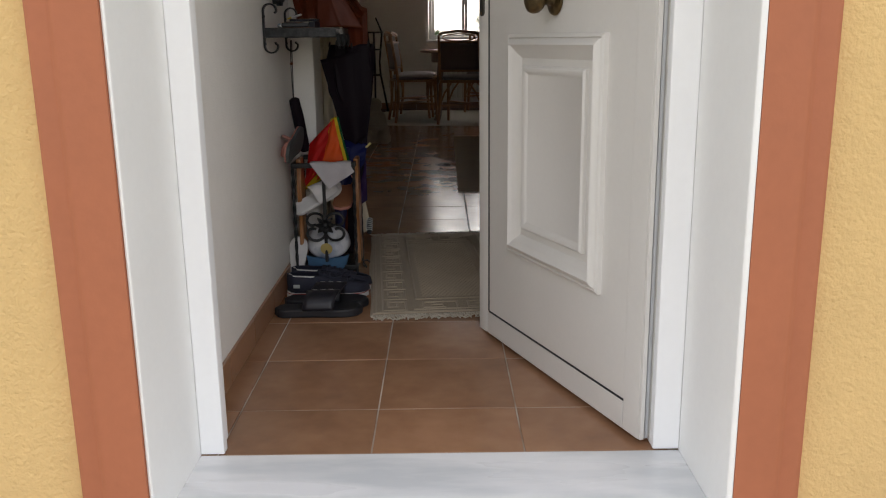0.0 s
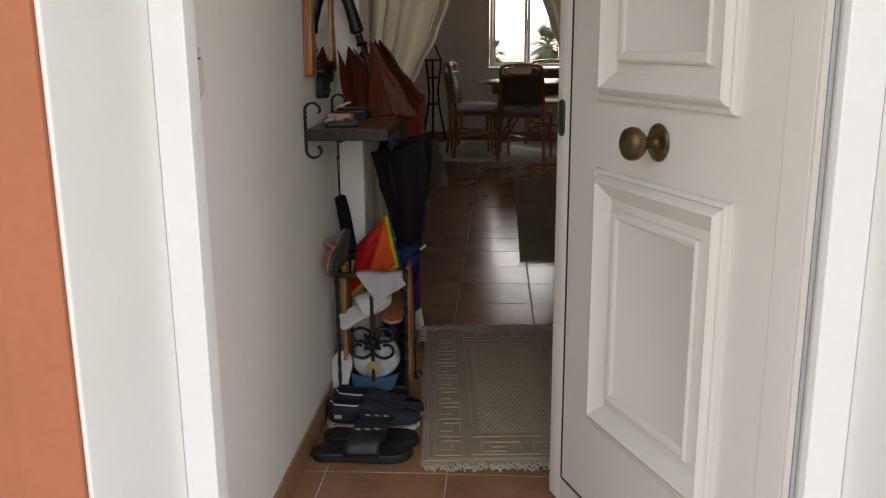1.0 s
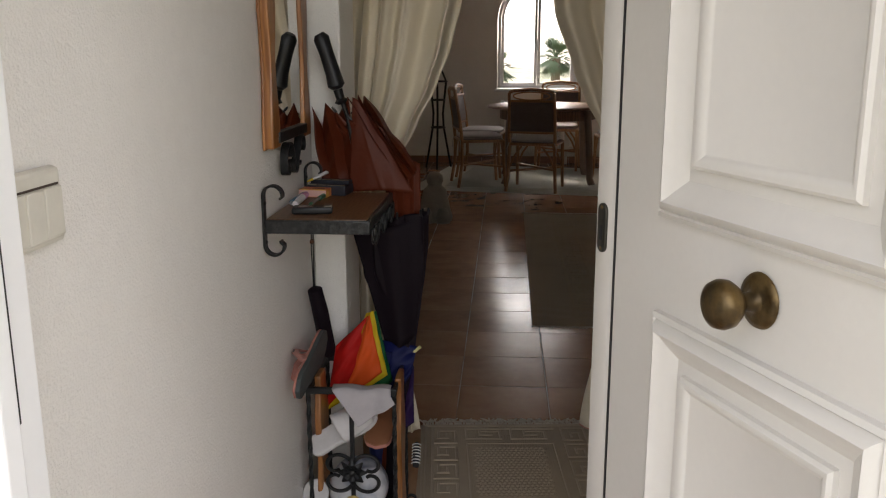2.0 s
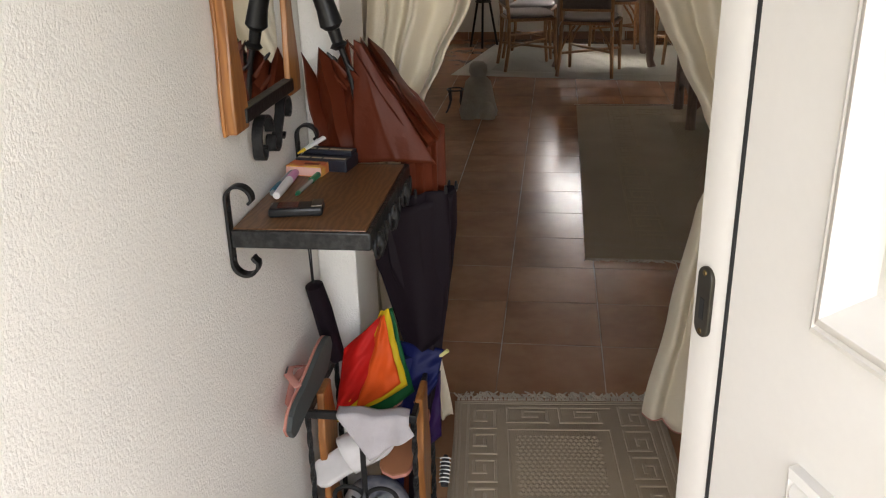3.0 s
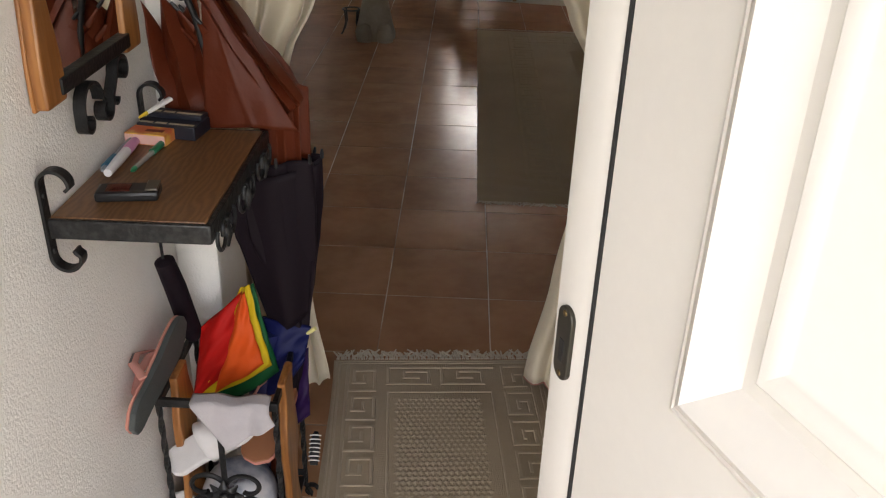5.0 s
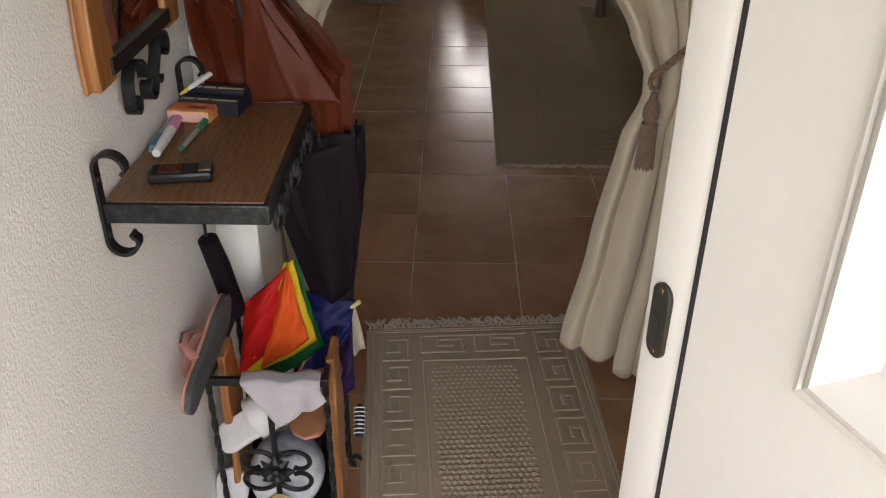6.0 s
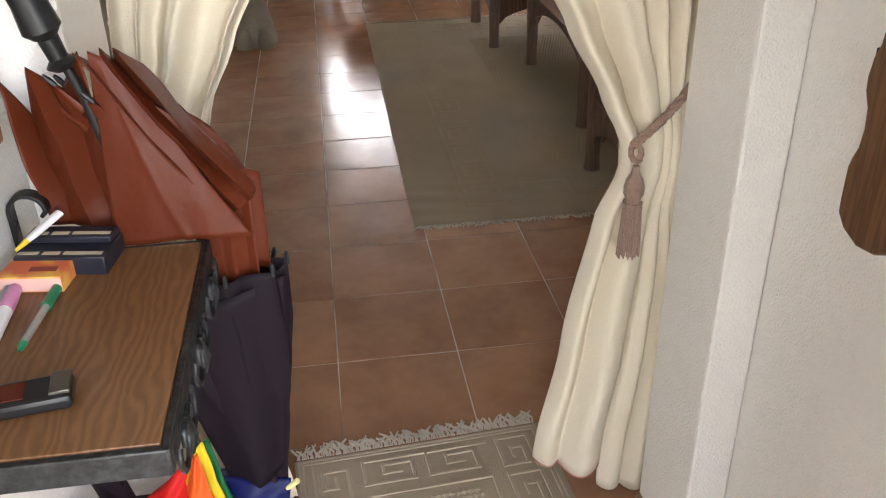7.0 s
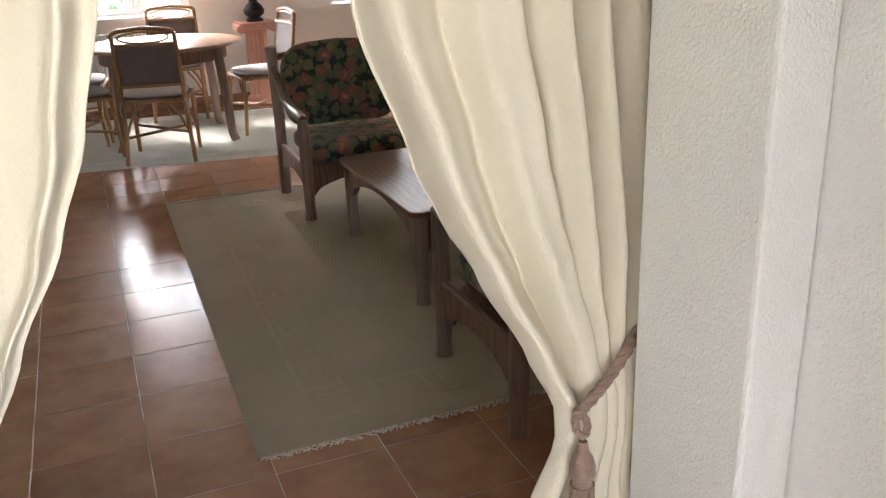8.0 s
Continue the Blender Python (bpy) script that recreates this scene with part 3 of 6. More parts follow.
# ---- living room ----
def edge_cloth(name, table, wall_x, side, y0, label, hem_z):
    """A tied-back curtain: free edge by height, gathered at the cord, in deep folds."""
    root = thing(name, pose(0, 0, 0), label, "curtain")
    folds = 4.6

    def fn(u, v):
        z = 2.2 * (1 - v) + hem_z(u) * v
        e = knots(table, z)
        w = wall_x + side * 0.012 * math.sin(z * 3)
        tight = math.exp(-((z - 0.80) / 0.2) ** 2)
        span = e + (w - e) * u
        span = span * (1 - 0.35 * tight * u) + e * 0.35 * tight * u
        amp = (0.026 + 0.007 * math.sin(u * 7 + z)) * (1 - 0.45 * tight) * (0.55 + 0.45 * min(1.0, z / 0.9))
        ph = folds * math.tau * (u + 0.055 * math.sin(u * 7.5 + 0.8) + 0.025 * math.sin(z * 2.2 + u * 5)) + 0.4 * math.sin(z * 1.7)
        y = y0 + amp * math.sin(ph) + 0.007 * math.sin(2.3 * ph + z * 1.2) * (1 - tight) * min(1.0, z)
        y -= 0.03 * tight
        y += 0.02 * math.exp(-((z - 1.05) / 0.16) ** 2) * math.sin(u * 13 + z * 6) * 0.5
        low = min(1.0, max(0.0, (0.8 - z) / 0.6))
        if z < 0.8:
            y += 0.014 * low * math.sin(u * 11 + 1)
        return Vector((span + 0.006 * math.cos(ph), y, z + 0.006 * low * math.sin(u * 17.0)))

    part("cloth", sheet(fn, 120, 90), CURTAIN, root, smooth=80, solid=0.0025)
    return root, fn


def curtains():
    def long_tail(u):
        k = min(1.0, max(0.0, (u - 0.50) / 0.05))
        return 0.105 - 0.025 * min(1.0, u / 0.5) - 0.068 * k * k * (3 - 2 * k)

    right, right_cloth = edge_cloth("curtain", [(2.2, 0.27), (1.38, 0.41), (1.2, 0.475), (1.13, 0.507), (1.05, 0.55), (0.93, 0.612), (0.85, 0.648), (0.80, 0.65), (0.70, 0.615), (0.4, 0.573), (0.12, 0.523), (0.0, 0.518)],
                                    0.80, 1, 4.135, "cream cotton curtain tied back with a tasselled cord", long_tail)
    part("hem", tube([right_cloth(0.02 + 0.47 * k / 24, 1.0) for k in range(25)], 0.0028, 6), plain("pink_hem", (0.5, 0.22, 0.18), 0.9), right, "frayed pink hem")
    cord = [Vector((0.652 + 0.145 * t, 4.075 + 0.05 * (t - 0.2) ** 2, 0.855 + 0.155 * t - 0.04 * t * (1 - t))) for t in [k / 30 for k in range(31)]]
    rope = part("tieback_cord", twisted(cord, 0.0075), CORD, right, "twisted mauve cord", smooth=60)
    loop = [Vector((0.657 + 0.009 * math.cos(a), 4.068 + 0.006 * math.sin(a), 0.846 + 0.014 * math.sin(a))) for a in [math.tau * k / 20 for k in range(21)]]
    part("cord_loop", twisted(loop, 0.005), CORD, right, "twisted mauve cord", smooth=60)
    tas = part("tassel", lathe([(0.002, 0.0), (0.006, 0.002), (0.008, -0.012), (0.014, -0.022), (0.018, -0.036), (0.0175, -0.05), (0.012, -0.06), (0.0145, -0.066), (0.016, -0.07), (0.003, -0.071)], 20, (0.657, 4.062, 0.822)), CORD, right, "mauve brown tassel", smooth=60)
    random.seed(11)
    bm = bmesh.new()
    for k in range(64):
        a, r = math.tau * k / 64 + random.uniform(-0.05, 0.05), random.choice((0.0155, 0.011))
        x, y = 0.657 + r * math.cos(a), 4.062 + r * math.sin(a)
        tube([(x, y, 0.757), (x + 0.002 * math.cos(a), y, 0.71), (x + 0.004 * math.cos(a) + random.uniform(-0.002, 0.002), y, 0.652 + random.uniform(-0.004, 0.004))], 0.0016, 5, bm)
    part("tassel_skirt", bm, CORD, tas, smooth=60)
    left, left_cloth = edge_cloth("curtain", [(2.2, 0.27), (1.42, 0.148), (1.28, 0.115), (1.17, 0.075), (1.05, 0.014), (0.95, -0.034), (0.86, -0.058), (0.78, -0.062), (0.5, -0.045), (0.3, -0.02), (0.07, 0.012), (0.0, 0.015)],
                                  -0.225, -1, 4.14, "cream cotton curtain drawn aside and tied back", lambda u: 0.07 - 0.03 * u)
    part("hem", tube([left_cloth(0.02 + 0.5 * k / 24, 1.0) for k in range(25)], 0.0025, 6), CURTAIN, left)
    tagged(left, group="curtains of the opening")
    tagged(right, group="curtains of the opening")
    rod = thing("curtain_rod", pose(0, 0, 0), "dark curtain rod above the opening", "curtain rod")
    part("rod", tube([(-0.3, 4.12, 2.23), (0.86, 4.12, 2.23)], 0.012, 12), IRON, rod)
    for x in (-0.27, 0.83):
        part("bracket", box(x - 0.01, x + 0.01, 4.059, 4.13, 2.21, 2.25), IRON, rod, bevel=0.002)


def twisted(pts, r, strands=3):
    bm = bmesh.new()
    for s in range(strands):
        line = []
        for i, p in enumerate(pts):
            a = math.tau * (s / strands) + i * 0.9
            way = (pts[min(i + 1, len(pts) - 1)] - pts[max(i - 1, 0)]).normalized()
            side = way.cross(Vector((0, 1, 0))).normalized()
            up = way.cross(side)
            line.append(p + side * math.cos(a) * r * 0.55 + up * math.sin(a) * r * 0.55)
        tube(line, r * 0.62, 6, bm)
    return bm


def meander(bm, along, across, length, width, cell, h, lw=0.006, z=0.0):
    """Raised key pattern along a strip: origin and two axes given as vectors."""
    o, ux, uy = along
    n = max(1, round(length / cell))
    c = length / n
    sh = [((0.05, 0.1), (0.05, 0.9)), ((0.05, 0.9), (0.8, 0.9)), ((0.8, 0.9), (0.8, 0.3)), ((0.8, 0.3), (0.35, 0.3)), ((0.35, 0.3), (0.35, 0.6)), ((0.35, 0.6), (0.6, 0.6)), ((0.05, 0.1), (1.0, 0.1))]
    for i in range(n):
        for (xa, ya), (xb, yb) in sh:
            p0 = o + ux * ((i + xa) * c) + uy * (ya * width)
            p1 = o + ux * ((i + xb) * c) + uy * (yb * width)
            bar(bm, p0, p1, lw, h, z)


def bar(bm, p0, p1, w, h, z):
    way = (p1 - p0)
    if way.length < 1e-6:
        return
    way.normalize()
    s = Vector((-way.y, way.x, 0)) * (w / 2)
    e = way * (w / 2)
    lo = [p0 - e - s, p1 + e - s, p1 + e + s, p0 - e + s]
    a = [bm.verts.new((p.x, p.y, z)) for p in lo]
    q = 0.72
    mid = (p0 + p1) / 2
    b = [bm.verts.new((p.x + (-s.x if i in (2, 3) else s.x) * (1 - q), p.y + (-s.y if i in (2, 3) else s.y) * (1 - q), z + h)) for i, p in enumerate(lo)]
    bm.faces.new(b)
    for i in range(4):
        j = (i + 1) % 4
        bm.faces.new((a[i], a[j], b[j], b[i]))


def fringe(bm, x0, x1, y, s, rnd, length=0.055, step=0.005, r=0.0025):
    x = x0
    while x < x1:
        dx, L = rnd.uniform(-0.024, 0.024), length * rnd.uniform(0.6, 1.05)
        zt = rnd.uniform(0.003, 0.007)
        tube([(x, y, 0.005), (x - dx * 0.25, y + s * L * 0.35, zt), (x + dx * 0.5, y + s * L * 0.75, zt * 0.8), (x + dx, y + s * L, 0.003)], [r, r * 1.15, r * 1.1, r * 0.8], 4, bm)
        x += step * rnd.uniform(0.6, 1.4)


def door_mat():
    W, L = 0.6, 1.165
    m = thing("door_mat", pose(0.083, 3.185, 0.0005, 0, 0, 4.3), "beige woven runner mat with key pattern on the tiles", "mat")
    rnd = random.Random(3)
    # the pile lies slightly wavy
    def top(u, v):
        return Vector((u * W + 0.004 * math.sin(v * 9), v * L, 0.0055 + 0.0012 * math.sin(u * 9 + v * 13) + (0 if 0.01 < u < 0.99 and 0.005 < v < 0.995 else -0.005)))
    part("woven_base", sheet(top, 60, 120), MAT_WOOL, m, smooth=60)
    bm = bmesh.new()
    X, Y = Vector((1, 0, 0)), Vector((0, 1, 0))
    z, h, w = 0.0055, 0.0035, 0.095
    ins = 0.035
    meander(bm, (Vector((ins, ins, 0)), Y, X), None, L - 2 * ins, w, 0.118, h, 0.009, z)
    meander(bm, (Vector((W - ins, L - ins, 0)), -Y, -X), None, L - 2 * ins, w, 0.118, h, 0.009, z)
    meander(bm, (Vector((ins + w + 0.02, L - ins, 0)), X, -Y), None, W - 2 * (ins + w + 0.02), w, 0.135, h, 0.009, z)
    meander(bm, (Vector((W - ins - w - 0.02, ins, 0)), -X, Y), None, W - 2 * (ins + w + 0.02), w, 0.135, h, 0.009, z)
    for k in (0.012, 0.022):
        c = [Vector((k, k, 0)), Vector((W - k, k, 0)), Vector((W - k, L - k, 0)), Vector((k, L - k, 0))]
        for i in range(4):
            bar(bm, c[i], c[(i + 1) % 4], 0.006, h * 0.8, z)
    k = ins + w + 0.028
    c = [Vector((k, k, 0)), Vector((W - k, k, 0)), Vector((W - k, L - k, 0)), Vector((k, L - k, 0))]
    for i in range(4):
        bar(bm, c[i], c[(i + 1) % 4], 0.006, h, z)
    k += 0.025
    # net of little lozenges in the middle field
    nx, ny = 16, 48
    for i in range(nx):
        for j in range(ny):
            x = k + (i + (0.5 if j % 2 else 0)) * (W - 2 * k) / nx
            y = k + (j + 0.5) * (L - 2 * k) / ny
            a, b = 0.0105, 0.0085
            if x + a > W - k:
                continue
            v = [bm.verts.new((x + dx, y + dy, z)) for dx, dy in ((-a, 0), (0, -b), (a, 0), (0, b))]
            t = bm.verts.new((x, y, z + 0.0042))
            for q in range(4):
                bm.faces.new((v[q], v[(q + 1) % 4], t))
    tagged(part("relief", bm, MAT_RIDGE, m, "raised key and lozenge weave", smooth=0), kind="stuff")
    bm = bmesh.new()
    fringe(bm, 0.01, W - 0.01, L, 1, rnd, 0.05)
    fringe(bm, 0.01, W - 0.01, 0.0, -1, rnd, 0.05)
    tagged(part("fringe", bm, FRINGE, m, "tangled cream fringe", smooth=60), kind="stuff")


def living_rug():
    x0, y0, W, L = 0.415, 5.49, 1.75, 2.92
    m = thing("rug", pose(x0, y0, 0.0005, 0, 0, -0.4), "olive beige wool rug with key border", "rug")
    rnd = random.Random(4)

    def top(u, v):
        rip = 0.004 * math.exp(-((v - 0.07) / 0.05) ** 2) * math.sin(u * 23 + v * 160)
        return Vector((u * W, v * L, 0.006 + 0.0012 * math.sin(u * 11 + v * 9) + rip * 0.6 + (0 if 0.004 < u < 0.996 and 0.003 < v < 0.997 else -0.0055)))
    part("woven_base", sheet(top, 60, 160), RUG, m, smooth=60)
    bm = bmesh.new()
    X, Y = Vector((1, 0, 0)), Vector((0, 1, 0))
    z, h = 0.0065, 0.0018
    meander(bm, (Vector((0.2, 0.12, 0)), Y, X), None, L - 0.24, 0.17, 0.2, h, 0.017, z)
    meander(bm, (Vector((W - 0.2, L - 0.12, 0)), -Y, -X), None, L - 0.24, 0.17, 0.2, h, 0.017, z)
    meander(bm, (Vector((W - 0.4, 0.12, 0)), -X, Y), None, W - 0.8, 0.2, 0.24, h, 0.017, z)
    meander(bm, (Vector((0.4, L - 0.12, 0)), X, -Y), None, W - 0.8, 0.2, 0.24, h, 0.017, z)
    for i in range(34):
        for j in range(70):
            x, y = 0.6 + (i + 0.5 * (j % 2)) * 0.0165, 0.5 + j * 0.0275
            v = [bm.verts.new((x + dx, y + dy, z)) for dx, dy in ((-0.007, -0.006), (0.007, -0.006), (0.007, 0.006), (-0.007, 0.006))]
            t = bm.verts.new((x, y, z + 0.004))
            for q in range(4):
                bm.faces.new((v[q], v[(q + 1) % 4], t))
    tagged(part("relief", bm, RUG_RIDGE, m, "raised key border and knots", smooth=0), kind="stuff")
    bm = bmesh.new()
    fringe(bm, 0.01, W - 0.01, 0.0, -1, rnd, 0.028, 0.008, 0.002)
    fringe(bm, 0.01, W - 0.01, L, 1, rnd, 0.04, 0.012)
    tagged(part("fringe", bm, FRINGE, m, "short cream fringe", smooth=60), kind="stuff")


def dining_rug():
    W, L = 2.5, 1.9
    m = thing("dining_rug", pose(-0.62, 9.60, 0.0005, 0, 0, -9.0), "pale grey flat-woven rug under the dining table", "rug")
    part("woven_base", sheet(lambda u, v: Vector((u * W, v * L, 0.005 + 0.001 * math.sin(u * 17 + v * 11) + (0 if 0.004 < u < 0.996 and 0.004 < v < 0.996 else -0.0045))), 60, 50), DINING_RUG, m, smooth=60)
    bm = bmesh.new()
    for k in range(60):
        y = 0.25 + k * 0.024
        bar(bm, Vector((0.3, y, 0)), Vector((W - 0.3, y, 0)), 0.008, 0.002, 0.0055)
    for k in (0.12, 0.17):
        c = [Vector((k, k, 0)), Vector((W - k, k, 0)), Vector((W - k, L - k, 0)), Vector((k, L - k, 0))]
        for i in range(4):
            bar(bm, c[i], c[(i + 1) % 4], 0.012, 0.002, 0.0055)
    tagged(part("ribs", bm, DINING_RUG, m, "woven ribs", smooth=0), kind="stuff")


def dining_chair(m):
    """Cane chair with a woven back, grey seat pad and crossed stretchers; it faces local +y."""
    c = thing("dining_chair", m, "rattan dining chair with woven back and grey seat pad", "chair", "chairs round the dining table")
    w, dp, sh, H = 0.215, 0.2, 0.44, 0.93
    for s in (-1, 1):
        part("back_post", tube([(s * (w + 0.015), -dp - 0.035, 0.0), (s * w, -dp, 0.22), (s * (w - 0.005), -dp, sh), (s * (w - 0.005), -dp - 0.02, 0.62), (s * (w - 0.012), -dp - 0.065, H - 0.03)], [0.015, 0.016, 0.016, 0.015, 0.014], 10), RATTAN, c)
        part("front_leg", tube([(s * (w + 0.005), dp + 0.02, 0.0), (s * w, dp, 0.25), (s * w, dp, sh)], [0.014, 0.016, 0.016], 10), RATTAN, c)
        part("brace", tube([(s * (w - 0.0), -dp, 0.2), (s * (w - 0.05), -dp - 0.0, 0.32), (s * (w - 0.12), -dp, sh - 0.02)], 0.0095, 8), RATTAN, c)
        part("brace", tube([(s * w, dp, 0.2), (s * (w - 0.05), dp, 0.32), (s * (w - 0.12), dp, sh - 0.02)], 0.0095, 8), RATTAN, c)
        part("side_rail", tube([(s * w, -dp, sh - 0.005), (s * (w + 0.004), 0, sh - 0.005), (s * w, dp, sh - 0.005)], 0.014, 10), RATTAN, c)
    part("stretcher", tube([(-w, -dp, 0.19), (w, dp, 0.19)], 0.011, 8), RATTAN, c)
    part("stretcher", tube([(w, -dp, 0.208), (-w, dp, 0.208)], 0.011, 8), RATTAN, c)
    part("front_rail", tube([(-w, dp, sh - 0.004), (w, dp, sh - 0.004)], 0.014, 10), RATTAN, c)
    part("back_rail", tube([(-w, -dp, sh - 0.004), (w, -dp, sh - 0.004)], 0.014, 10), RATTAN, c)
    yb = lambda z: -dp - 0.02 - 0.045 * max(0, (z - 0.62) / 0.31)
    part("top_rail", tube([(-w + 0.012, yb(0.9), H - 0.03), (-w + 0.05, yb(0.92), H - 0.012), (0, yb(0.93) - 0.01, H + 0.004), (w - 0.05, yb(0.92), H - 0.012), (w - 0.012, yb(0.9), H - 0.03)], 0.015, 10), RATTAN, c)
    part("mid_rail", tube([(-w + 0.008, yb(0.8), 0.825), (0, yb(0.8) - 0.01, 0.825), (w - 0.008, yb(0.8), 0.825)], 0.011, 8), RATTAN, c)
    part("low_rail", tube([(-w + 0.004, yb(0.56), 0.545), (0, yb(0.56) - 0.008, 0.545), (w - 0.004, yb(0.56), 0.545)], 0.011, 8), RATTAN, c)
    ov = [Vector((0.165 * math.cos(a), yb(0.87) - 0.008, 0.872 + 0.036 * math.sin(a))) for a in [math.tau * k / 28 for k in range(29)]]
    part("oval_hoop", tube(ov, 0.007, 6), RATTAN, c)
    part("back_web", sheet(lambda u, v: Vector(((u - 0.5) * 2 * (w - 0.016), yb(0.55 + 0.27 * v) - 0.008 * (1 - (2 * u - 1) ** 2), 0.55 + 0.27 * v)), 10, 8), CANE_WEB, c, "grey woven cane web", solid=0.006)
    def pad(u, v):
        a, r = math.tau * u, 1
        x = (abs(math.cos(a)) ** 0.45) * math.copysign(1, math.cos(a)) * (w - 0.002)
        y = (abs(math.sin(a)) ** 0.45) * math.copysign(1, math.sin(a)) * (dp + 0.005)
        p = math.pi * (v - 0.5)
        k = math.cos(p) ** 0.35 if abs(p) < 1.57 else 0.0
        return Vector((x * k, y * k, sh + 0.034 + 0.024 * math.sin(p) + (0.008 * (1 - k) if p > 0 else 0)))
    part("seat_pad", sheet(pad, 40, 12, wrap=True), SEAT_PAD, c, "grey cushioned seat pad", smooth=70)
    part("seat", box(-w + 0.01, w - 0.01, -dp + 0.01, dp - 0.01, sh - 0.006, sh + 0.012), CANE_WEB, c)
    for s in (-1, 1):
        part("pad_tie", tube([(s * (w - 0.01), -dp - 0.012, sh + 0.02), (s * (w + 0.012), -dp - 0.022, sh - 0.04), (s * (w + 0.008), -dp - 0.024, sh - 0.1)], 0.004, 6), SEAT_PAD, c)
    return c


def dining_set():
    t = thing("dining_table", pose(0.70, 10.32, 0.006), "round polished wooden dining table on the pale rug", "table")
    R = 0.60
    part("tabletop", lathe([(0.001, 0.715), (R - 0.03, 0.715), (R - 0.006, 0.72), (R, 0.729), (R - 0.004, 0.739), (R - 0.016, 0.744), (0.001, 0.744)], 64), TABLETOP, t, "glossy brown round top", smooth=50)
    part("apron", lathe([(0.455, 0.615), (0.47, 0.612), (0.474, 0.62), (0.474, 0.7145), (0.455, 0.7145), (0.455, 0.615)], 64), WALNUT, t, "brown wooden apron", smooth=50)
    for sx in (-1, 1):
        for sy in (-1, 1):
            part("leg", tube([(sx * 0.42, sy * 0.38, 0.0), (sx * 0.40, sy * 0.36, 0.06), (sx * 0.385, sy * 0.345, 0.4), (sx * 0.36, sy * 0.325, 0.714)], [0.036, 0.032, 0.034, 0.036], 14), GREYWOOD, t, "grey-brown tapered leg")
    a = dining_chair(pose(0.57, 9.68, 0.006, 0, 0, -13))
    for m in (pose(0.03, 9.98, 0.006, 0, 0, -78), pose(0.05, 10.62, 0.006, 0, 0, -98), pose(0.86, 11.18, 0.006, 0, 0, 172), pose(1.42, 10.30, 0.006, 0, 0, 96)):
        copy_thing(a, m)


def armchair(m, label):
    """Cane armchair with floral cushions; it faces local -y, width along x."""
    c = thing("armchair", m, label, "armchair", "armchairs of the seating group")
    W, D = 0.74, 0.60
    for s in (0, 1):
        x = s * W
        part("front_leg", tube([(x, 0, 0.0), (x, 0, 0.05), (x, 0, 0.26), (x, 0, 0.30), (x, 0.0, 0.555)], [0.034, 0.029, 0.031, 0.033, 0.03], 14), GREYWOOD, c, "grey-brown cane post")
        part("back_post", tube([(x, D, 0.0), (x, D, 0.25), (x, D + 0.01, 0.5), (x, D + 0.03, 0.7), (x, D + 0.05, 0.86)], [0.034, 0.031, 0.032, 0.033, 0.031], 14), GREYWOOD, c, "grey-brown cane post")
        part("post_cap", lathe([(0.001, 0), (0.034, 0), (0.036, 0.008), (0.03, 0.016), (0.001, 0.02)], 16, (x, D + 0.05, 0.855)), GREYWOOD, c)
        part("arm", tube([(x, -0.02, 0.552), (x, 0.05, 0.562), (x, 0.22, 0.566), (x, 0.38, 0.60), (x, 0.52, 0.69), (x, D + 0.035, 0.75)], [0.026, 0.03, 0.029, 0.027, 0.024, 0.022], 12), WALNUT, c, "glossy brown curved arm")
        # arched side apron
        out = [(0.03, 0.29), (0.03, 0.13)] + [(0.03 + (D - 0.06) * k / 12, 0.13 + 0.085 * math.sin(math.pi * k / 12) ** 0.6) for k in range(13)] + [(D - 0.03, 0.13), (D - 0.03, 0.29)]
        part("side_apron", prism(out, 0.022, pose(x + 0.011, 0, 0, 0, 0, 90)), WALNUT, c, bevel=0.003)
        part("side_rail", tube([(x, 0.03, 0.295), (x, D - 0.03, 0.295)], 0.014, 8), GREYWOOD, c)
    out = [(0.03, 0.29), (0.03, 0.12)] + [(0.03 + (W - 0.06) * k / 16, 0.12 + 0.1 * math.sin(math.pi * k / 16) ** 0.5) for k in range(17)] + [(W - 0.03, 0.12), (W - 0.03, 0.29)]
    part("front_apron", prism(out, 0.022, pose(0, 0.011, 0)), WALNUT, c, "arched brown apron", bevel=0.003)
    part("seat_base", box(0.02, W - 0.02, 0.012, D - 0.02, 0.262, 0.292), WALNUT, c)

    def cushion(x0, x1, y0, y1, z0, z1, p=0.3):
        def fn(u, v):
            a, q = math.tau * u, math.pi * (v - 0.5)
            sq = lambda t, e: math.copysign(abs(t) ** e, t)
            k = max(0.0, math.cos(q)) ** 0.3
            bulge = 1 + 0.05 * math.sin(a * 3)
            return Vector(((x0 + x1) / 2 + sq(math.cos(a), p) * k * (x1 - x0) / 2, (y0 + y1) / 2 + sq(math.sin(a), p) * k * (y1 - y0) / 2,
                           (z0 + z1) / 2 + sq(math.sin(q), 0.75) * (z1 - z0) / 2 * bulge))
        return sheet(fn, 48, 16, wrap=True)
    part("seat_cushion", cushion(0.035, W - 0.035, -0.03, D - 0.07, 0.293, 0.425), FLORAL, c, "floral tapestry seat cushion", smooth=70)

    def back(u, v):
        a, q = math.tau * u, math.pi * (v - 0.5)
        sq = lambda t, e: math.copysign(abs(t) ** e, t)
        k = max(0.0, math.cos(q)) ** 0.35
        x = W / 2 + sq(math.cos(a), 0.3) * k * (W / 2 - 0.025)
        z = 0.625 + sq(math.sin(a), 0.55) * k * 0.225
        z += 0.045 * (1 - ((x - W / 2) / (W / 2)) ** 2) * (1 if z > 0.7 else 0.2)
        y = D - 0.06 + 0.12 * (z - 0.45) + math.sin(q) * 0.075
        return Vector((x, y, z))
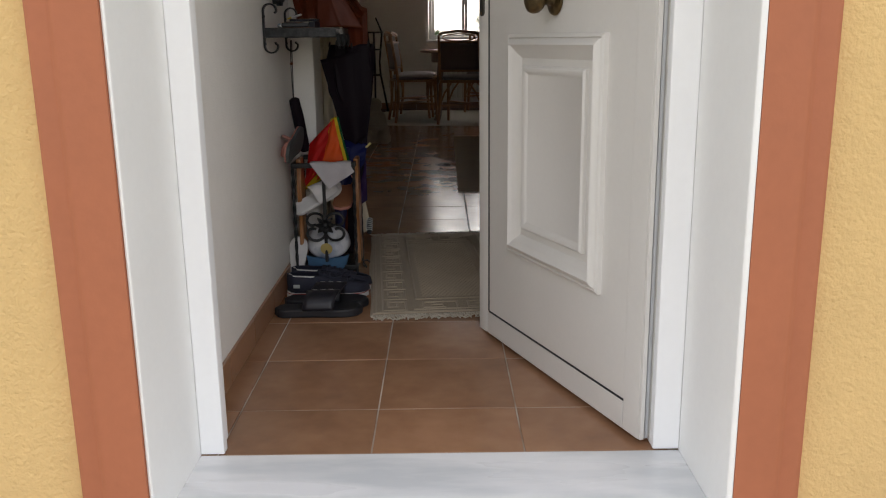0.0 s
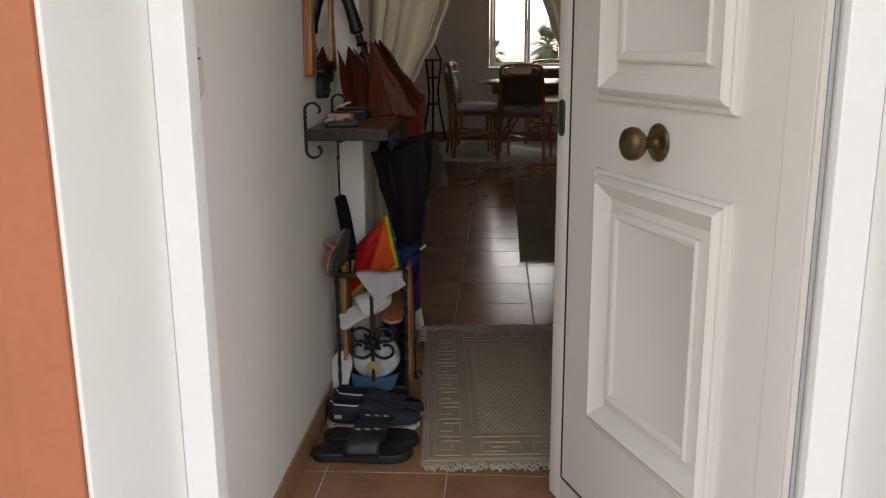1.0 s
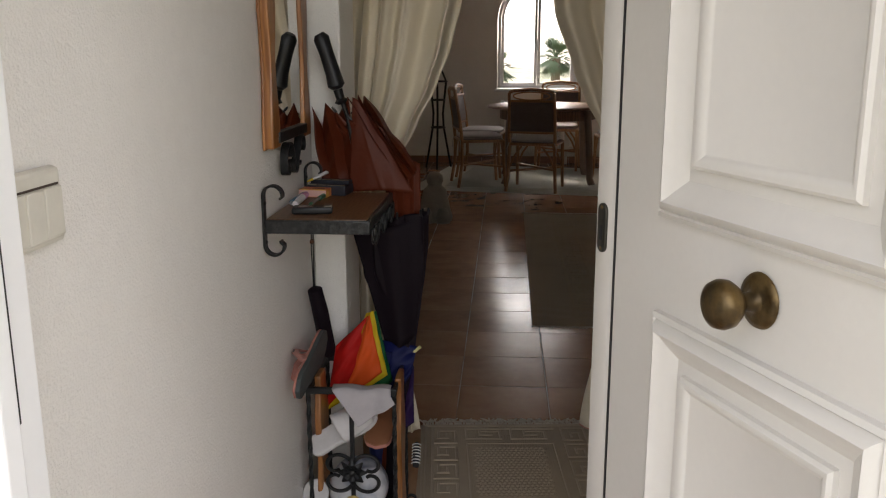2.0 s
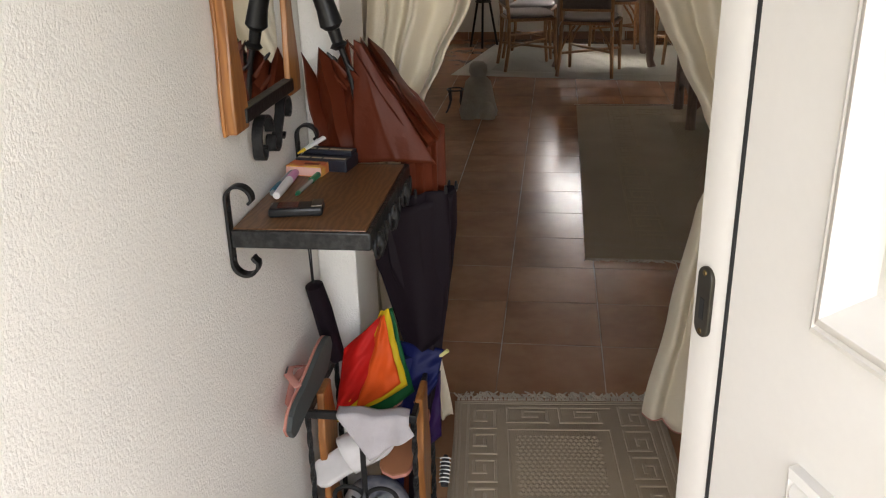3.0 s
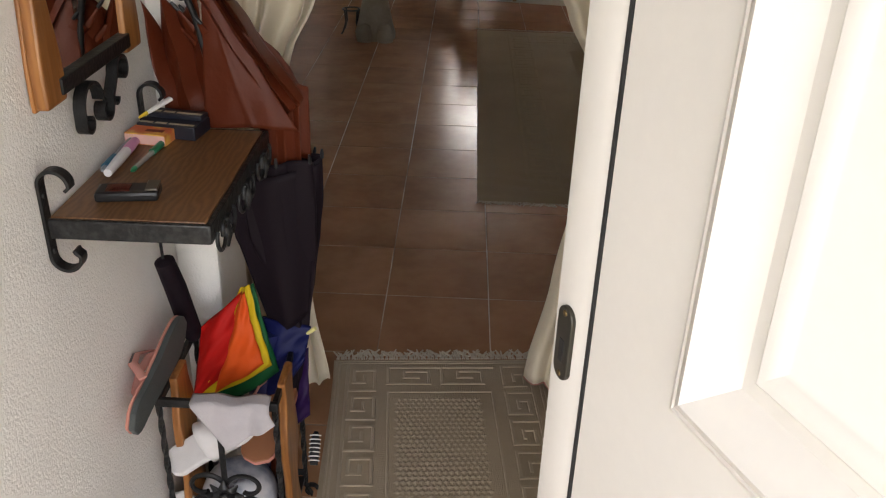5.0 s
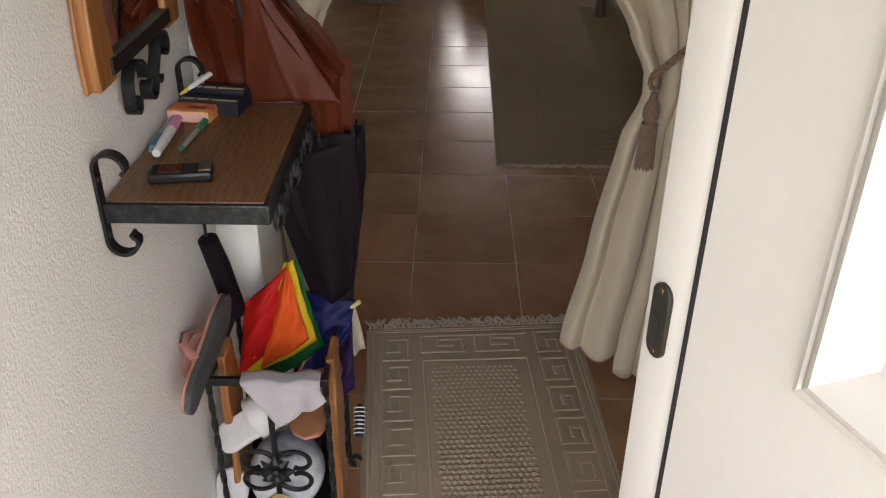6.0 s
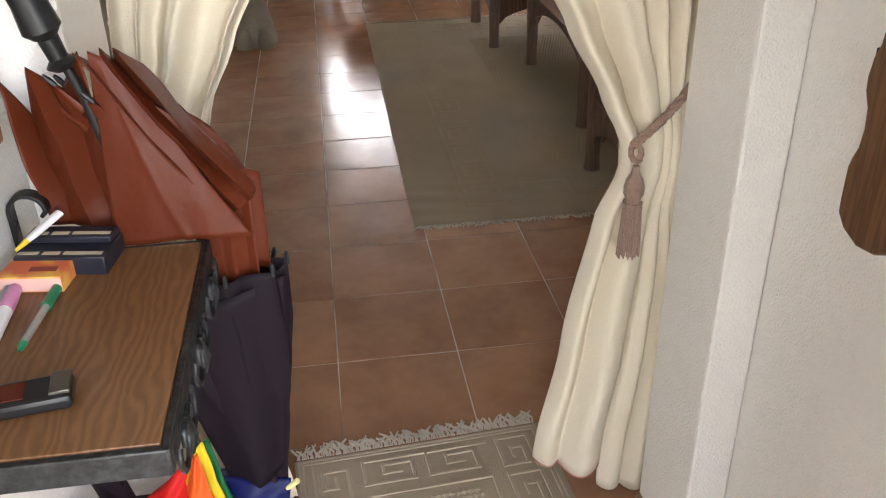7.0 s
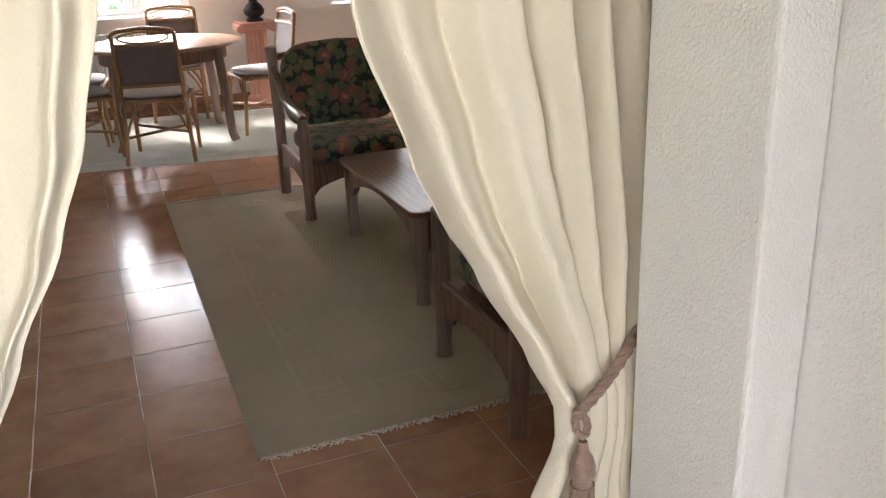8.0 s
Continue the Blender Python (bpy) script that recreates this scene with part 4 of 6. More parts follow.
    part("back_cushion", sheet(back, 56, 16, wrap=True), FLORAL, c, "floral tapestry back cushion", smooth=70)
    part("back_rail", tube([(0, D + 0.045, 0.80), (W / 2, D + 0.07, 0.86), (W, D + 0.045, 0.80)], 0.02, 10), WALNUT, c)
    for k in range(5):
        part("back_slat", tube([(0.12 + k * (W - 0.24) / 4, D, 0.3), (0.12 + k * (W - 0.24) / 4, D + 0.05, 0.83)], 0.011, 8), RATTAN, c)
    return c


def coffee_table():
    W, L = 0.56, 1.08
    t = thing("coffee_table", pose(1.225, 6.285, 0.008), "low brown wooden coffee table with arched aprons", "table")
    out = []
    for cx, cy, a0 in ((W - 0.05, L - 0.05, 0), (0.05, L - 0.05, 90), (0.05, 0.05, 180), (W - 0.05, 0.05, 270)):
        for k in range(6):
            a = radians(a0 + 18 * k)
            out.append((cx + 0.05 * math.cos(a), cy + 0.05 * math.sin(a)))
    bm = slab(out, 0.386, 0.413)
    part("tabletop", bm, COFFEE_TOP, t, "glossy brown top with rounded corners", bevel=0.006)
    for x in (0.05, W - 0.05):
        for y in (0.05, L - 0.05):
            part("leg", tube([(x, y, 0.0), (x, y, 0.03), (x, y, 0.385)], [0.033, 0.029, 0.033], 14), GREYWOOD, t)
    def arch(length):
        return [(0.03, 0.385), (0.03, 0.22)] + [(0.03 + (length - 0.06) * k / 16, 0.22 + 0.125 * math.sin(math.pi * k / 16) ** 0.55) for k in range(17)] + [(length - 0.03, 0.22), (length - 0.03, 0.385)]
    for x in (0.04, W - 0.06):
        part("apron", prism(arch(L - 0.1), 0.02, pose(x + 0.02, 0.05, 0, 0, 0, 90)), WALNUT, t, bevel=0.004)
    for y in (0.04, L - 0.06):
        part("apron", prism(arch(W - 0.1), 0.02, pose(0.05, y, 0)), WALNUT, t, bevel=0.004)


def column():
    c = thing("column", pose(1.62, 11.38, 0.0), "fluted pink plaster column with capital", "pedestal")
    bm = bmesh.new()
    def shaft(u, v):
        a = math.tau * u
        r = (0.108 - 0.012 * v) - 0.008 * (0.5 + 0.5 * math.cos(a * 16))
        return Vector((r * math.cos(a), r * math.sin(a), 0.1 + 0.57 * v))
    part("shaft", sheet(shaft, 96, 4, wrap=True), PINK_STONE, c, smooth=60)
    part("base", lathe([(0.001, 0), (0.15, 0), (0.15, 0.04), (0.135, 0.05), (0.14, 0.07), (0.125, 0.09), (0.108, 0.105), (0.001, 0.106)], 32), PINK_STONE, c)
    part("capital", lathe([(0.001, 0.66), (0.1, 0.66), (0.108, 0.675), (0.1, 0.69), (0.12, 0.70), (0.165, 0.715), (0.17, 0.735), (0.001, 0.736)], 32), PINK_STONE, c)
    part("abacus", box(-0.165, 0.165, -0.165, 0.165, 0.737, 0.765), PINK_STONE, c, bevel=0.006)
    for s in (-1, 1):
        part("volute", tube([(s * 0.15, -0.14, 0.71), (s * 0.15, 0.14, 0.71)], 0.04, 18), PINK_STONE, c)
    p = thing("ornament", pose(1.62, 11.36, 0.767), "dark ornament standing on the pink column", "ornament")
    part("foot", lathe([(0.001, 0), (0.075, 0), (0.08, 0.015), (0.06, 0.03), (0.03, 0.04), (0.001, 0.041)], 24), IRON, p)
    part("body", lathe([(0.001, 0.03), (0.05, 0.035), (0.085, 0.06), (0.095, 0.1), (0.07, 0.14), (0.035, 0.17), (0.045, 0.2), (0.03, 0.21), (0.001, 0.21)], 24), IRON, p)


def radiator():
    r = thing("radiator", pose(0.22, FAR - 0.11, 0.0), "white ribbed radiator under the window", "radiator")
    for k in range(13):
        part("section", box(k * 0.062, k * 0.062 + 0.056, 0.0, 0.08, 0.14, 0.72), WHITE_METAL, r, bevel=0.012)
    part("manifold", tube([(-0.02, 0.04, 0.2), (0.83, 0.04, 0.2)], 0.018, 10), WHITE_METAL, r)
    part("manifold", tube([(-0.02, 0.04, 0.66), (0.83, 0.04, 0.66)], 0.018, 10), WHITE_METAL, r)
    for x in (0.06, 0.75):
        part("foot", box(x, x + 0.03, 0.02, 0.06, 0.0, 0.16), WHITE_METAL, r)


# ---- hall things ----
def curl(pts, r, flat=1.0, n=8):
    return tube(pts, r, n, flat=flat)


def strap(pts, w, th, bm=None):
    """A flat iron strip bent along points in one upright plane; its width lies across that plane along y."""
    bm = bm or bmesh.new()
    rows = []
    for i, (x, y, z) in enumerate(pts):
        x0, _, z0 = pts[max(i - 1, 0)]
        x1, _, z1 = pts[min(i + 1, len(pts) - 1)]
        d = Vector((x1 - x0, 0, z1 - z0)).normalized()
        nrm = Vector((-d.z, 0, d.x)) * th / 2
        p = Vector((x, y, z))
        q = Vector((0, w / 2, 0))
        rows.append([bm.verts.new(v) for v in (p - nrm - q, p + nrm - q, p + nrm + q, p - nrm + q)])
    for a, b in zip(rows, rows[1:]):
        for k in range(4):
            bm.faces.new((a[k], a[(k + 1) % 4], b[(k + 1) % 4], b[k]))
    bm.faces.new(rows[0]), bm.faces.new(rows[-1])
    bmesh.ops.recalc_face_normals(bm, faces=bm.faces)
    return bm


def wall_shelf():
    s = thing("wall_shelf", pose(0, 0, 0), "oak wall shelf in a forged black iron frame", "shelf")
    x0, x1, y0, y1, z = XL + 0.006, -0.012, 3.365, 3.755, 0.911
    part("board", box(x0, x1 - 0.008, y0 + 0.008, y1 - 0.008, z - 0.022, z), OAK, s, "oak veneered top", bevel=0.0015)
    for a, b, c, d in ((x0 - 0.004, x1, y0 - 0.001, y0 + 0.0075), (x0 - 0.004, x1, y1 - 0.0075, y1), (x1 - 0.0075, x1 + 0.001, y0, y1 - 0.001)):
        part("frame_bar", box(a, b, c, d, z - 0.031, z - 0.001), IRON_WORN, s, "hammered black iron edge", bevel=0.0025)
    for y in (y0 + 0.002, y1 + 0.012):
        xw = XL + 0.0035
        top = [(xw + 0.021 - 0.021 * math.cos(a) if a < 3.4 else xw + 0.021 + 0.016 * math.cos(a - math.pi), y, z + 0.052 + 0.021 * math.sin(a)) for a in [0.25 * k for k in range(15)]]
        low = [(xw + 0.021 - 0.021 * math.cos(a) if a < 3.4 else xw + 0.021 + 0.016 * math.cos(a - math.pi), y, z - 0.057 - 0.021 * math.sin(a)) for a in [0.25 * k for k in range(16)]]
        part("bracket", strap(list(reversed(low)) + [(xw, y, z - 0.03), (xw, y, z), (xw, y, z + 0.03)] + top, 0.02, 0.005), IRON, s, "scrolled iron bracket", bevel=0.001)
        for zz in (z + 0.035, z - 0.05):
            part("rivet", lathe([(0.001, 0), (0.005, 0), (0.004, 0.002), (0.001, 0.003)], 10, (xw + 0.0025, y, zz), pose(0, 0, 0, 0, 90)), IRON, s)
    # cast scrollwork along the front edge
    for k in range(3):
        yc = y0 + 0.07 + 0.13 * k
        for sg in (-1, 1):
            pts = [(x1 + 0.003, yc + sg * (0.006 + 0.034 * t) + sg * 0.016 * math.cos(t * 7.5), z - 0.04 + 0.018 * math.sin(t * 7.5)) for t in [i / 16 for i in range(17)]]
            part("edge_scroll", tube(pts, [0.0035] * 9 + [0.003] * 8, 6), IRON_WORN, s, "cast iron scroll", smooth=60)
        part("edge_drop", tube([(x1 + 0.003, yc, z - 0.02), (x1 + 0.004, yc, z - 0.045), (x1 + 0.003, yc, z - 0.068)], [0.004, 0.008, 0.002], 8), IRON_WORN, s, "cast iron drop", smooth=60)


def wavy_board(w, h, amp, n=28, lobes=2.5, ph=0.0):
    """Outline of a board whose long sides swing in and out."""
    a = [(w / 2 + amp * math.sin(ph + lobes * math.tau * i / n), h * i / n) for i in range(n + 1)]
    b = [(-w / 2 - amp * math.sin(ph + lobes * math.tau * i / n) * 0.6, h * i / n) for i in range(n, -1, -1)]
    return a + b


def wall_mirror():
    m = thing("wall_mirror", pose(XL, 0, 0), "wall mirror between wavy honey wood boards with iron scrolls", "mirror")
    for yc, w in ((3.417, 0.050), (3.717, 0.054)):
        out = wavy_board(w, 0.62, 0.009, 36, 2.2, 0.8)
        bm = prism([(y, z) for y, z in out], 0.02, pose(0.026, yc, 1.058, 0, 0, 90))
        part("side_board", bm, HONEY, m, "honey-stained wavy board", bevel=0.004)
        part("side_board_edge", prism([(y * 1.05, z - 0.003) for y, z in out], 0.006, pose(0.008, yc, 1.058, 0, 0, 90)), HONEY, m, bevel=0.002)
    part("mirror_glass", box(0.016, 0.02, 3.422, 3.70, 1.085, 1.65), MIRROR, m, "silvered glass", smooth=0)
    part("backing", box(0.001, 0.0155, 3.42, 3.702, 1.07, 1.655), OAK, m)
    part("iron_bar", box(0.0145, 0.03, 3.43, 3.692, 1.068, 1.091), IRON, m, "flat black iron bar", bevel=0.002)

    def bow(cy, cz, r0, r1, a0, a1, n=14):
        return [(0.022, cy + (r0 + (r1 - r0) * k / n) * math.cos(radians(a0 + (a1 - a0) * k / n)),
                 cz + (r0 + (r1 - r0) * k / n) * math.sin(radians(a0 + (a1 - a0) * k / n))) for k in range(n + 1)]
    # scrolls below the glass
    part("scroll", ribbon(bow(3.646, 1.043, 0.010, 0.029, -120, 180, 18) + bow(3.566, 1.006, 0.024, 0.010, 10, -250, 16), 0.018, 0.0045), IRON, m, "curled iron strap", smooth=35)
    part("scroll", ribbon(bow(3.52, 1.024, 0.034, 0.036, 0, 185, 14) + bow(3.499, 1.004, 0.016, 0.009, 190, 420, 14), 0.018, 0.0045), IRON, m, "curled iron strap", smooth=35)
    part("scroll", ribbon(bow(3.606, 1.012, 0.009, 0.016, 340, 130, 12), 0.018, 0.0045), IRON, m, "curled iron strap", smooth=35)


def ribbon(pts, w, th, bm=None):
    """An iron strap bent in the plane of the wall; its width stands off the wall along x."""
    bm = bm or bmesh.new()
    rows = []
    for i, (x, y, z) in enumerate(pts):
        _, y0, z0 = pts[max(i - 1, 0)]
        _, y1, z1 = pts[min(i + 1, len(pts) - 1)]
        d = Vector((0, y1 - y0, z1 - z0)).normalized()
        nrm, q, p = Vector((0, -d.z, d.y)) * th / 2, Vector((w / 2, 0, 0)), Vector((x, y, z))
        rows.append([bm.verts.new(v) for v in (p - nrm - q, p + nrm - q, p + nrm + q, p - nrm + q)])
    for a, b in zip(rows, rows[1:]):
        for k in range(4):
            bm.faces.new((a[k], a[(k + 1) % 4], b[(k + 1) % 4], b[k]))
    bm.faces.new(rows[0]), bm.faces.new(rows[-1])
    bmesh.ops.recalc_face_normals(bm, faces=bm.faces)
    return bm


def rod_thing(name, a, b, r, material, label, category, group=""):
    a, b = Vector(a), Vector(b)
    q = (b - a).to_track_quat("Z", "Y").to_matrix().to_4x4()
    return thing(name, Matrix.Translation(a) @ q, label, category, group), (b - a).length


def shelf_things():
    z = 0.911
    ph = thing("cordless_handset", pose(-0.152, 3.447, z + 0.0005, 0, 0, 9), "black plastic handset with a dark red display", "handset")
    part("body", box(-0.045, 0.045, -0.021, 0.021, 0.0, 0.0155), PLASTIC_BLACK, ph, bevel=0.005)
    part("display", box(-0.03, 0.004, -0.013, 0.013, 0.015, 0.0163), plain("dark_red_display", (0.09, 0.02, 0.012), 0.12), ph, "glossy dark red display")
    part("end_cap", box(0.026, 0.044, -0.015, 0.019, 0.0145, 0.0185), plain("grey_metal_end", (0.1, 0.09, 0.075), 0.35, metal=0.6), ph, "grey metal end", bevel=0.001)

    def pen(a, b, r, cols, label):
        root, L = rod_thing("pen", a, b, r, None, label, "pen", "pens on the shelf")
        for nm, t0, t1, k0, k1, c, lb in cols:
            part(nm, tube([(0, 0, L * t0), (0, 0, L * (t0 + t1) / 2), (0, 0, L * t1)], [r * k0, r * max(k0, k1), r * k1], 14), c, root, lb)
    white, pink = plain("white_plastic", (0.75, 0.73, 0.72), 0.35), plain("pink_plastic", (0.62, 0.25, 0.45), 0.4)
    blue, grey = plain("petrol_blue_plastic", (0.02, 0.12, 0.2), 0.4), plain("grey_plastic", (0.28, 0.29, 0.31), 0.4)
    green, clear = plain("green_plastic", (0.01, 0.16, 0.075), 0.35), plain("smoky_plastic", (0.3, 0.28, 0.25), 0.25)
    pen((-0.207, 3.512, z + 0.009), (-0.213, 3.652, z + 0.009), 0.008, (("barrel", 0, 0.66, 0.8, 1.0, white, "white barrel with pink print"), ("cap", 0.66, 1.0, 1.05, 0.9, pink, "pink cap")), "white marker pen with a pink cap on the shelf")
    pen((-0.2195, 3.522, z + 0.008), (-0.221, 3.655, z + 0.008), 0.007, (("tip", 0, 0.1, 0.3, 0.7, grey, ""), ("grip", 0.1, 0.42, 1.0, 1.0, blue, "petrol blue grip"), ("barrel", 0.42, 1.0, 0.95, 0.8, grey, "grey barrel")), "grey ball pen with a blue grip on the shelf")
    pen((-0.178, 3.532, z + 0.005), (-0.168, 3.662, z + 0.006), 0.0042, (("tip", 0, 0.1, 0.4, 1, green, "green tip"), ("barrel", 0.1, 0.62, 1, 1, clear, "clear smoky barrel"), ("cap", 0.62, 1.0, 1.4, 1.4, green, "green cap with clip")), "clear ball pen with green cap on the shelf")
    pk = thing("small_pack", pose(-0.195, 3.676, z + 0.0005, 0, 0, -8), "small orange and yellow cardboard pack", "pack")
    part("carton", box(-0.036, 0.036, -0.021, 0.021, 0, 0.02), plain("orange_card", (0.6, 0.13, 0.05), 0.5, second=(0.72, 0.42, 0.08), mix_scale=28), pk, bevel=0.001)
    part("side_band", box(-0.0355, 0.0355, -0.0216, -0.0211, 0.002, 0.018), plain("pale_pink_card", (0.7, 0.42, 0.36), 0.5), pk, "pale pink side")
    part("print", box(-0.005, 0.026, -0.008, 0.002, 0.0201, 0.0206), plain("dark_print", (0.2, 0.03, 0.02), 0.6), pk, "unreadable dark lettering bar")
    bx = thing("tuck_box", pose(-0.168, 3.722, z + 0.0005, 0, 0, -9), "dark navy box with cream label strips", "box")
    navy = plain("navy_card", (0.010, 0.011, 0.02), 0.5)
    part("carton", box(-0.053, 0.053, -0.033, 0.03, 0, 0.024), navy, bx, bevel=0.002)
    part("step", box(-0.051, 0.051, 0.0, 0.0295, 0.0242, 0.033), navy, bx, bevel=0.002)
    cream = plain("cream_label", (0.45, 0.39, 0.27), 0.6)
    for x, w in ((-0.038, 0.024), (-0.011, 0.02), (0.026, 0.045)):
        part("label_strip", box(x - w / 2, x + w / 2, -0.027, -0.020, 0.0243, 0.0248), cream, bx)
        part("label_strip", box(x - w / 2, x + w / 2, 0.006, 0.013, 0.0333, 0.0338), cream, bx)
    tb, L = rod_thing("glue_tube", (-0.218, 3.71, z + 0.046), (-0.205, 3.75, z + 0.058), 0.008, None, "white tube with a yellow nozzle leaning on the box", "tube")
    tb.matrix_basis = look((-0.214, 3.704, z + 0.036), (-0.18, 3.76, z + 0.05)) @ pose(0, 0, 0, 180) @ Matrix.Scale(0.75, 4)
    part("tube_body", tube([(0, 0, 0.012), (0, 0, 0.03), (0, 0, 0.085)], [0.006, 0.008, 0.009], 12, flat=0.6), white, tb)
    part("nozzle", tube([(0, 0, -0.012), (0, 0, 0.012)], [0.0025, 0.005], 10), plain("yellow_plastic", (0.7, 0.5, 0.04), 0.4), tb, "yellow nozzle")


def umbrella(name, table, yc, depth, material, label, ribs=8, rim=0.05, seed=1, pleat=0.2, twist=1.2):
    """A furled umbrella: canopy by (height, centre, radius), loosely pleated, rib tips standing above the rim."""
    root = thing(name, pose(0, 0, 0), label, "umbrella", "umbrellas in the stand")
    rnd = random.Random(seed)
    jit = [rnd.uniform(-0.35, 0.35) for _ in range(ribs)]
    hgt = [rnd.uniform(0.6, 1.15) for _ in range(ribs)]
    ztop, zlow = table[0][0], table[-1][0]

    def val(z, i):
        return knots([(r[0], r[i]) for r in table], z)

    def yy(z):
        return knots(yc, z)

    def fn(u, v):
        a = math.tau * u
        k = u * ribs
        i = int(k) % ribs
        f = k - int(k)
        peak = abs(2 * f - 1)
        crest = peak ** 1.5 * (hgt[i] if f < 0.5 else hgt[(i + 1) % ribs])
        z = zlow + (ztop - zlow) * v
        zz = z + rim * (crest - 0.35) * v ** 3
        r = val(z, 2)
        open_ = min(1.0, r / 0.05)
        pl = 1 + pleat * open_ * (peak ** 0.8 - 0.5) * 2 + 0.06 * open_ * math.sin(3 * a + 5 * z)
        a2 = a + twist * (1 - v) + jit[i] * 0.3 * math.sin(math.pi * f)
        return Vector((val(z, 1) + r * pl * math.cos(a2), yy(z) + depth * r * pl * math.sin(a2), zz + 0.006 * math.sin(a * 5 + z * 30) * open_))
    part("canopy", sheet(fn, ribs * 14, 70, wrap=True), material, root, smooth=50, solid=0.0012)
    for i in range(ribs):
        p = fn(i / ribs, 1.0)
        q = fn(i / ribs, 0.96)
        d = (p - q).normalized()
        part("rib_tip", tube([p - d * 0.006, p + d * 0.004, p + d * 0.012], [0.0032, 0.0036, 0.002], 8), PLASTIC_BLACK, root)
    return root


def umbrellas():
    rust = umbrella("umbrella", [(1.09, -0.118, 0.05), (1.06, -0.088, 0.054), (1.02, -0.04, 0.048), (0.98, -0.006, 0.04), (0.94, 0.012, 0.032), (0.88, 0.012, 0.024), (0.6, 0.0, 0.018), (0.12, -0.04, 0.012)],
                    [(1.13, 3.79), (1.0, 3.80), (0.9, 3.808), (0.6, 3.79), (0.12, 3.74)], 0.55, RUST, "rust brown umbrella furled loosely in the stand", 8, 0.03, 7, 0.2, 0.5)

    def fan(tops, low_a, low_b, y_front, y_back, sag, label=""):
        """Pleats of slack canopy that run from their rib points down to one corner."""
        n = len(tops) - 1
        def fn(u, v):
            k = min(n - 1, int(u * n))
            f = u * n - k
            x = tops[k][0] * (1 - f) + tops[k + 1][0] * f
            z = tops[k][1] * (1 - f) + tops[k + 1][1] * f
            crest = f if k % 2 else 1 - f
            q = v ** 1.05
            y = (y_front * crest + y_back * (1 - crest)) * (1 - q) + (y_front + 0.004 + 0.3 * (y_back - y_front) * (1 - crest)) * q
            y -= sag * math.sin(math.pi * v) * crest
            x, z = x * (1 - q) + (low_a[0] * (1 - u) + low_b[0] * u) * q, z * (1 - q) + (low_a[1] * (1 - u) + low_b[1] * u) * q
            return Vector((x + 0.002 * math.sin(9 * v + 7 * u), y + 0.0016 * math.sin(17 * v + 11 * u), z))
        part("slack_pleats", sheet(fn, n * 8, 26), RUST, rust, label, smooth=28, solid=0.0012)
    fan([(-0.125, 1.152), (-0.108, 1.122), (-0.096, 1.157), (-0.088, 1.130), (-0.080, 1.155), (-0.06, 1.125)], (0.016, 0.93), (0.052, 0.965), 3.756, 3.792, 0.012)
    fan([(-0.218, 1.126), (-0.200, 1.07), (-0.182, 1.136), (-0.155, 1.10), (-0.125, 1.150)], (-0.200, 0.937), (-0.100, 0.912), 3.772, 3.80, 0.008)

    def front(u, v):
        """The one taut triangle that hangs over the shelf's end."""
        x = -0.112 + (-0.012 + 0.166 * u ** 0.95) * v + 0.022 * u * (1 - v)
        z = 1.150 - 0.240 * v - 0.012 * u * (1 - v) + 0.006 * math.sin(math.pi * u) * v
        crease = math.exp(-((u - 0.42 - 0.1 * v) / 0.035) ** 2) * 0.003 * v
        return Vector((x, 3.768 - 0.016 * v - 0.010 * math.sin(math.pi * u) * math.sin(math.pi * min(1, v * 0.8)) - crease
                       + 0.0018 * math.sin(13 * u + 8 * v) * v, z))
    part("slack_panel", sheet(front, 34, 28), RUST, rust, smooth=60, solid=0.0012)

    def drop(u, v):
        return Vector((-0.036 + 0.078 * u + 0.008 * v * (1 - u), 3.770 + 0.012 * abs(((u * 2.3 + 0.1) % 1) * 2 - 1) - 0.004 * v, 0.968 - 0.155 * v + 0.02 * u * v))
    part("slack_fold", sheet(drop, 24, 14), RUST, rust, smooth=28, solid=0.0012)
    part("slack_fold", sheet(lambda u, v: Vector((0.034 + 0.022 * u, 3.785 + 0.008 * u, 0.99 - 0.14 * v - 0.01 * u)), 6, 10), RUST, rust, smooth=28, solid=0.0012)
    part("shaft", tube([(-0.10, 3.77, 0.95), (-0.125, 3.765, 1.10), (-0.143, 3.758, 1.16)], 0.006, 10), PLASTIC_BLACK, rust)
    part("runner", tube([(-0.137, 3.76, 1.135), (-0.139, 3.759, 1.141), (-0.141, 3.759, 1.147), (-0.147, 3.757, 1.17)], [0.011, 0.018, 0.011, 0.012], 12), PLASTIC_BLACK, rust)
    part("grip", tube([(-0.148, 3.756, 1.172), (-0.15, 3.755, 1.18), (-0.157, 3.753, 1.21), (-0.172, 3.75, 1.26), (-0.183, 3.747, 1.295), (-0.188, 3.745, 1.305)], [0.014, 0.022, 0.019, 0.018, 0.020, 0.012], 14), PLASTIC_BLACK, rust, "ribbed black grip")
    dark = umbrella("umbrella", [(0.85, 0.0, 0.07), (0.78, -0.008, 0.076), (0.69, -0.012, 0.072), (0.6, 0.0, 0.05), (0.5, 0.006, 0.033), (0.3, -0.01, 0.022), (0.08, -0.03, 0.01)],
                    [(0.85, 3.785), (0.6, 3.785), (0.08, 3.73)], 0.5, BLACK_NYLON, "dark violet black umbrella furled in the stand", 8, 0.006, 3, 0.16)
    part("slack_panel", sheet(lambda u, v: Vector((-0.118 + 0.195 * u + v * (0.085 - 0.122 * u), 3.752 + 0.010 * math.cos(u * 6) + 0.01 * v, 0.80 + 0.045 * u - 0.33 * v)), 24, 20), BLACK_NYLON, dark, smooth=80, solid=0.0012)
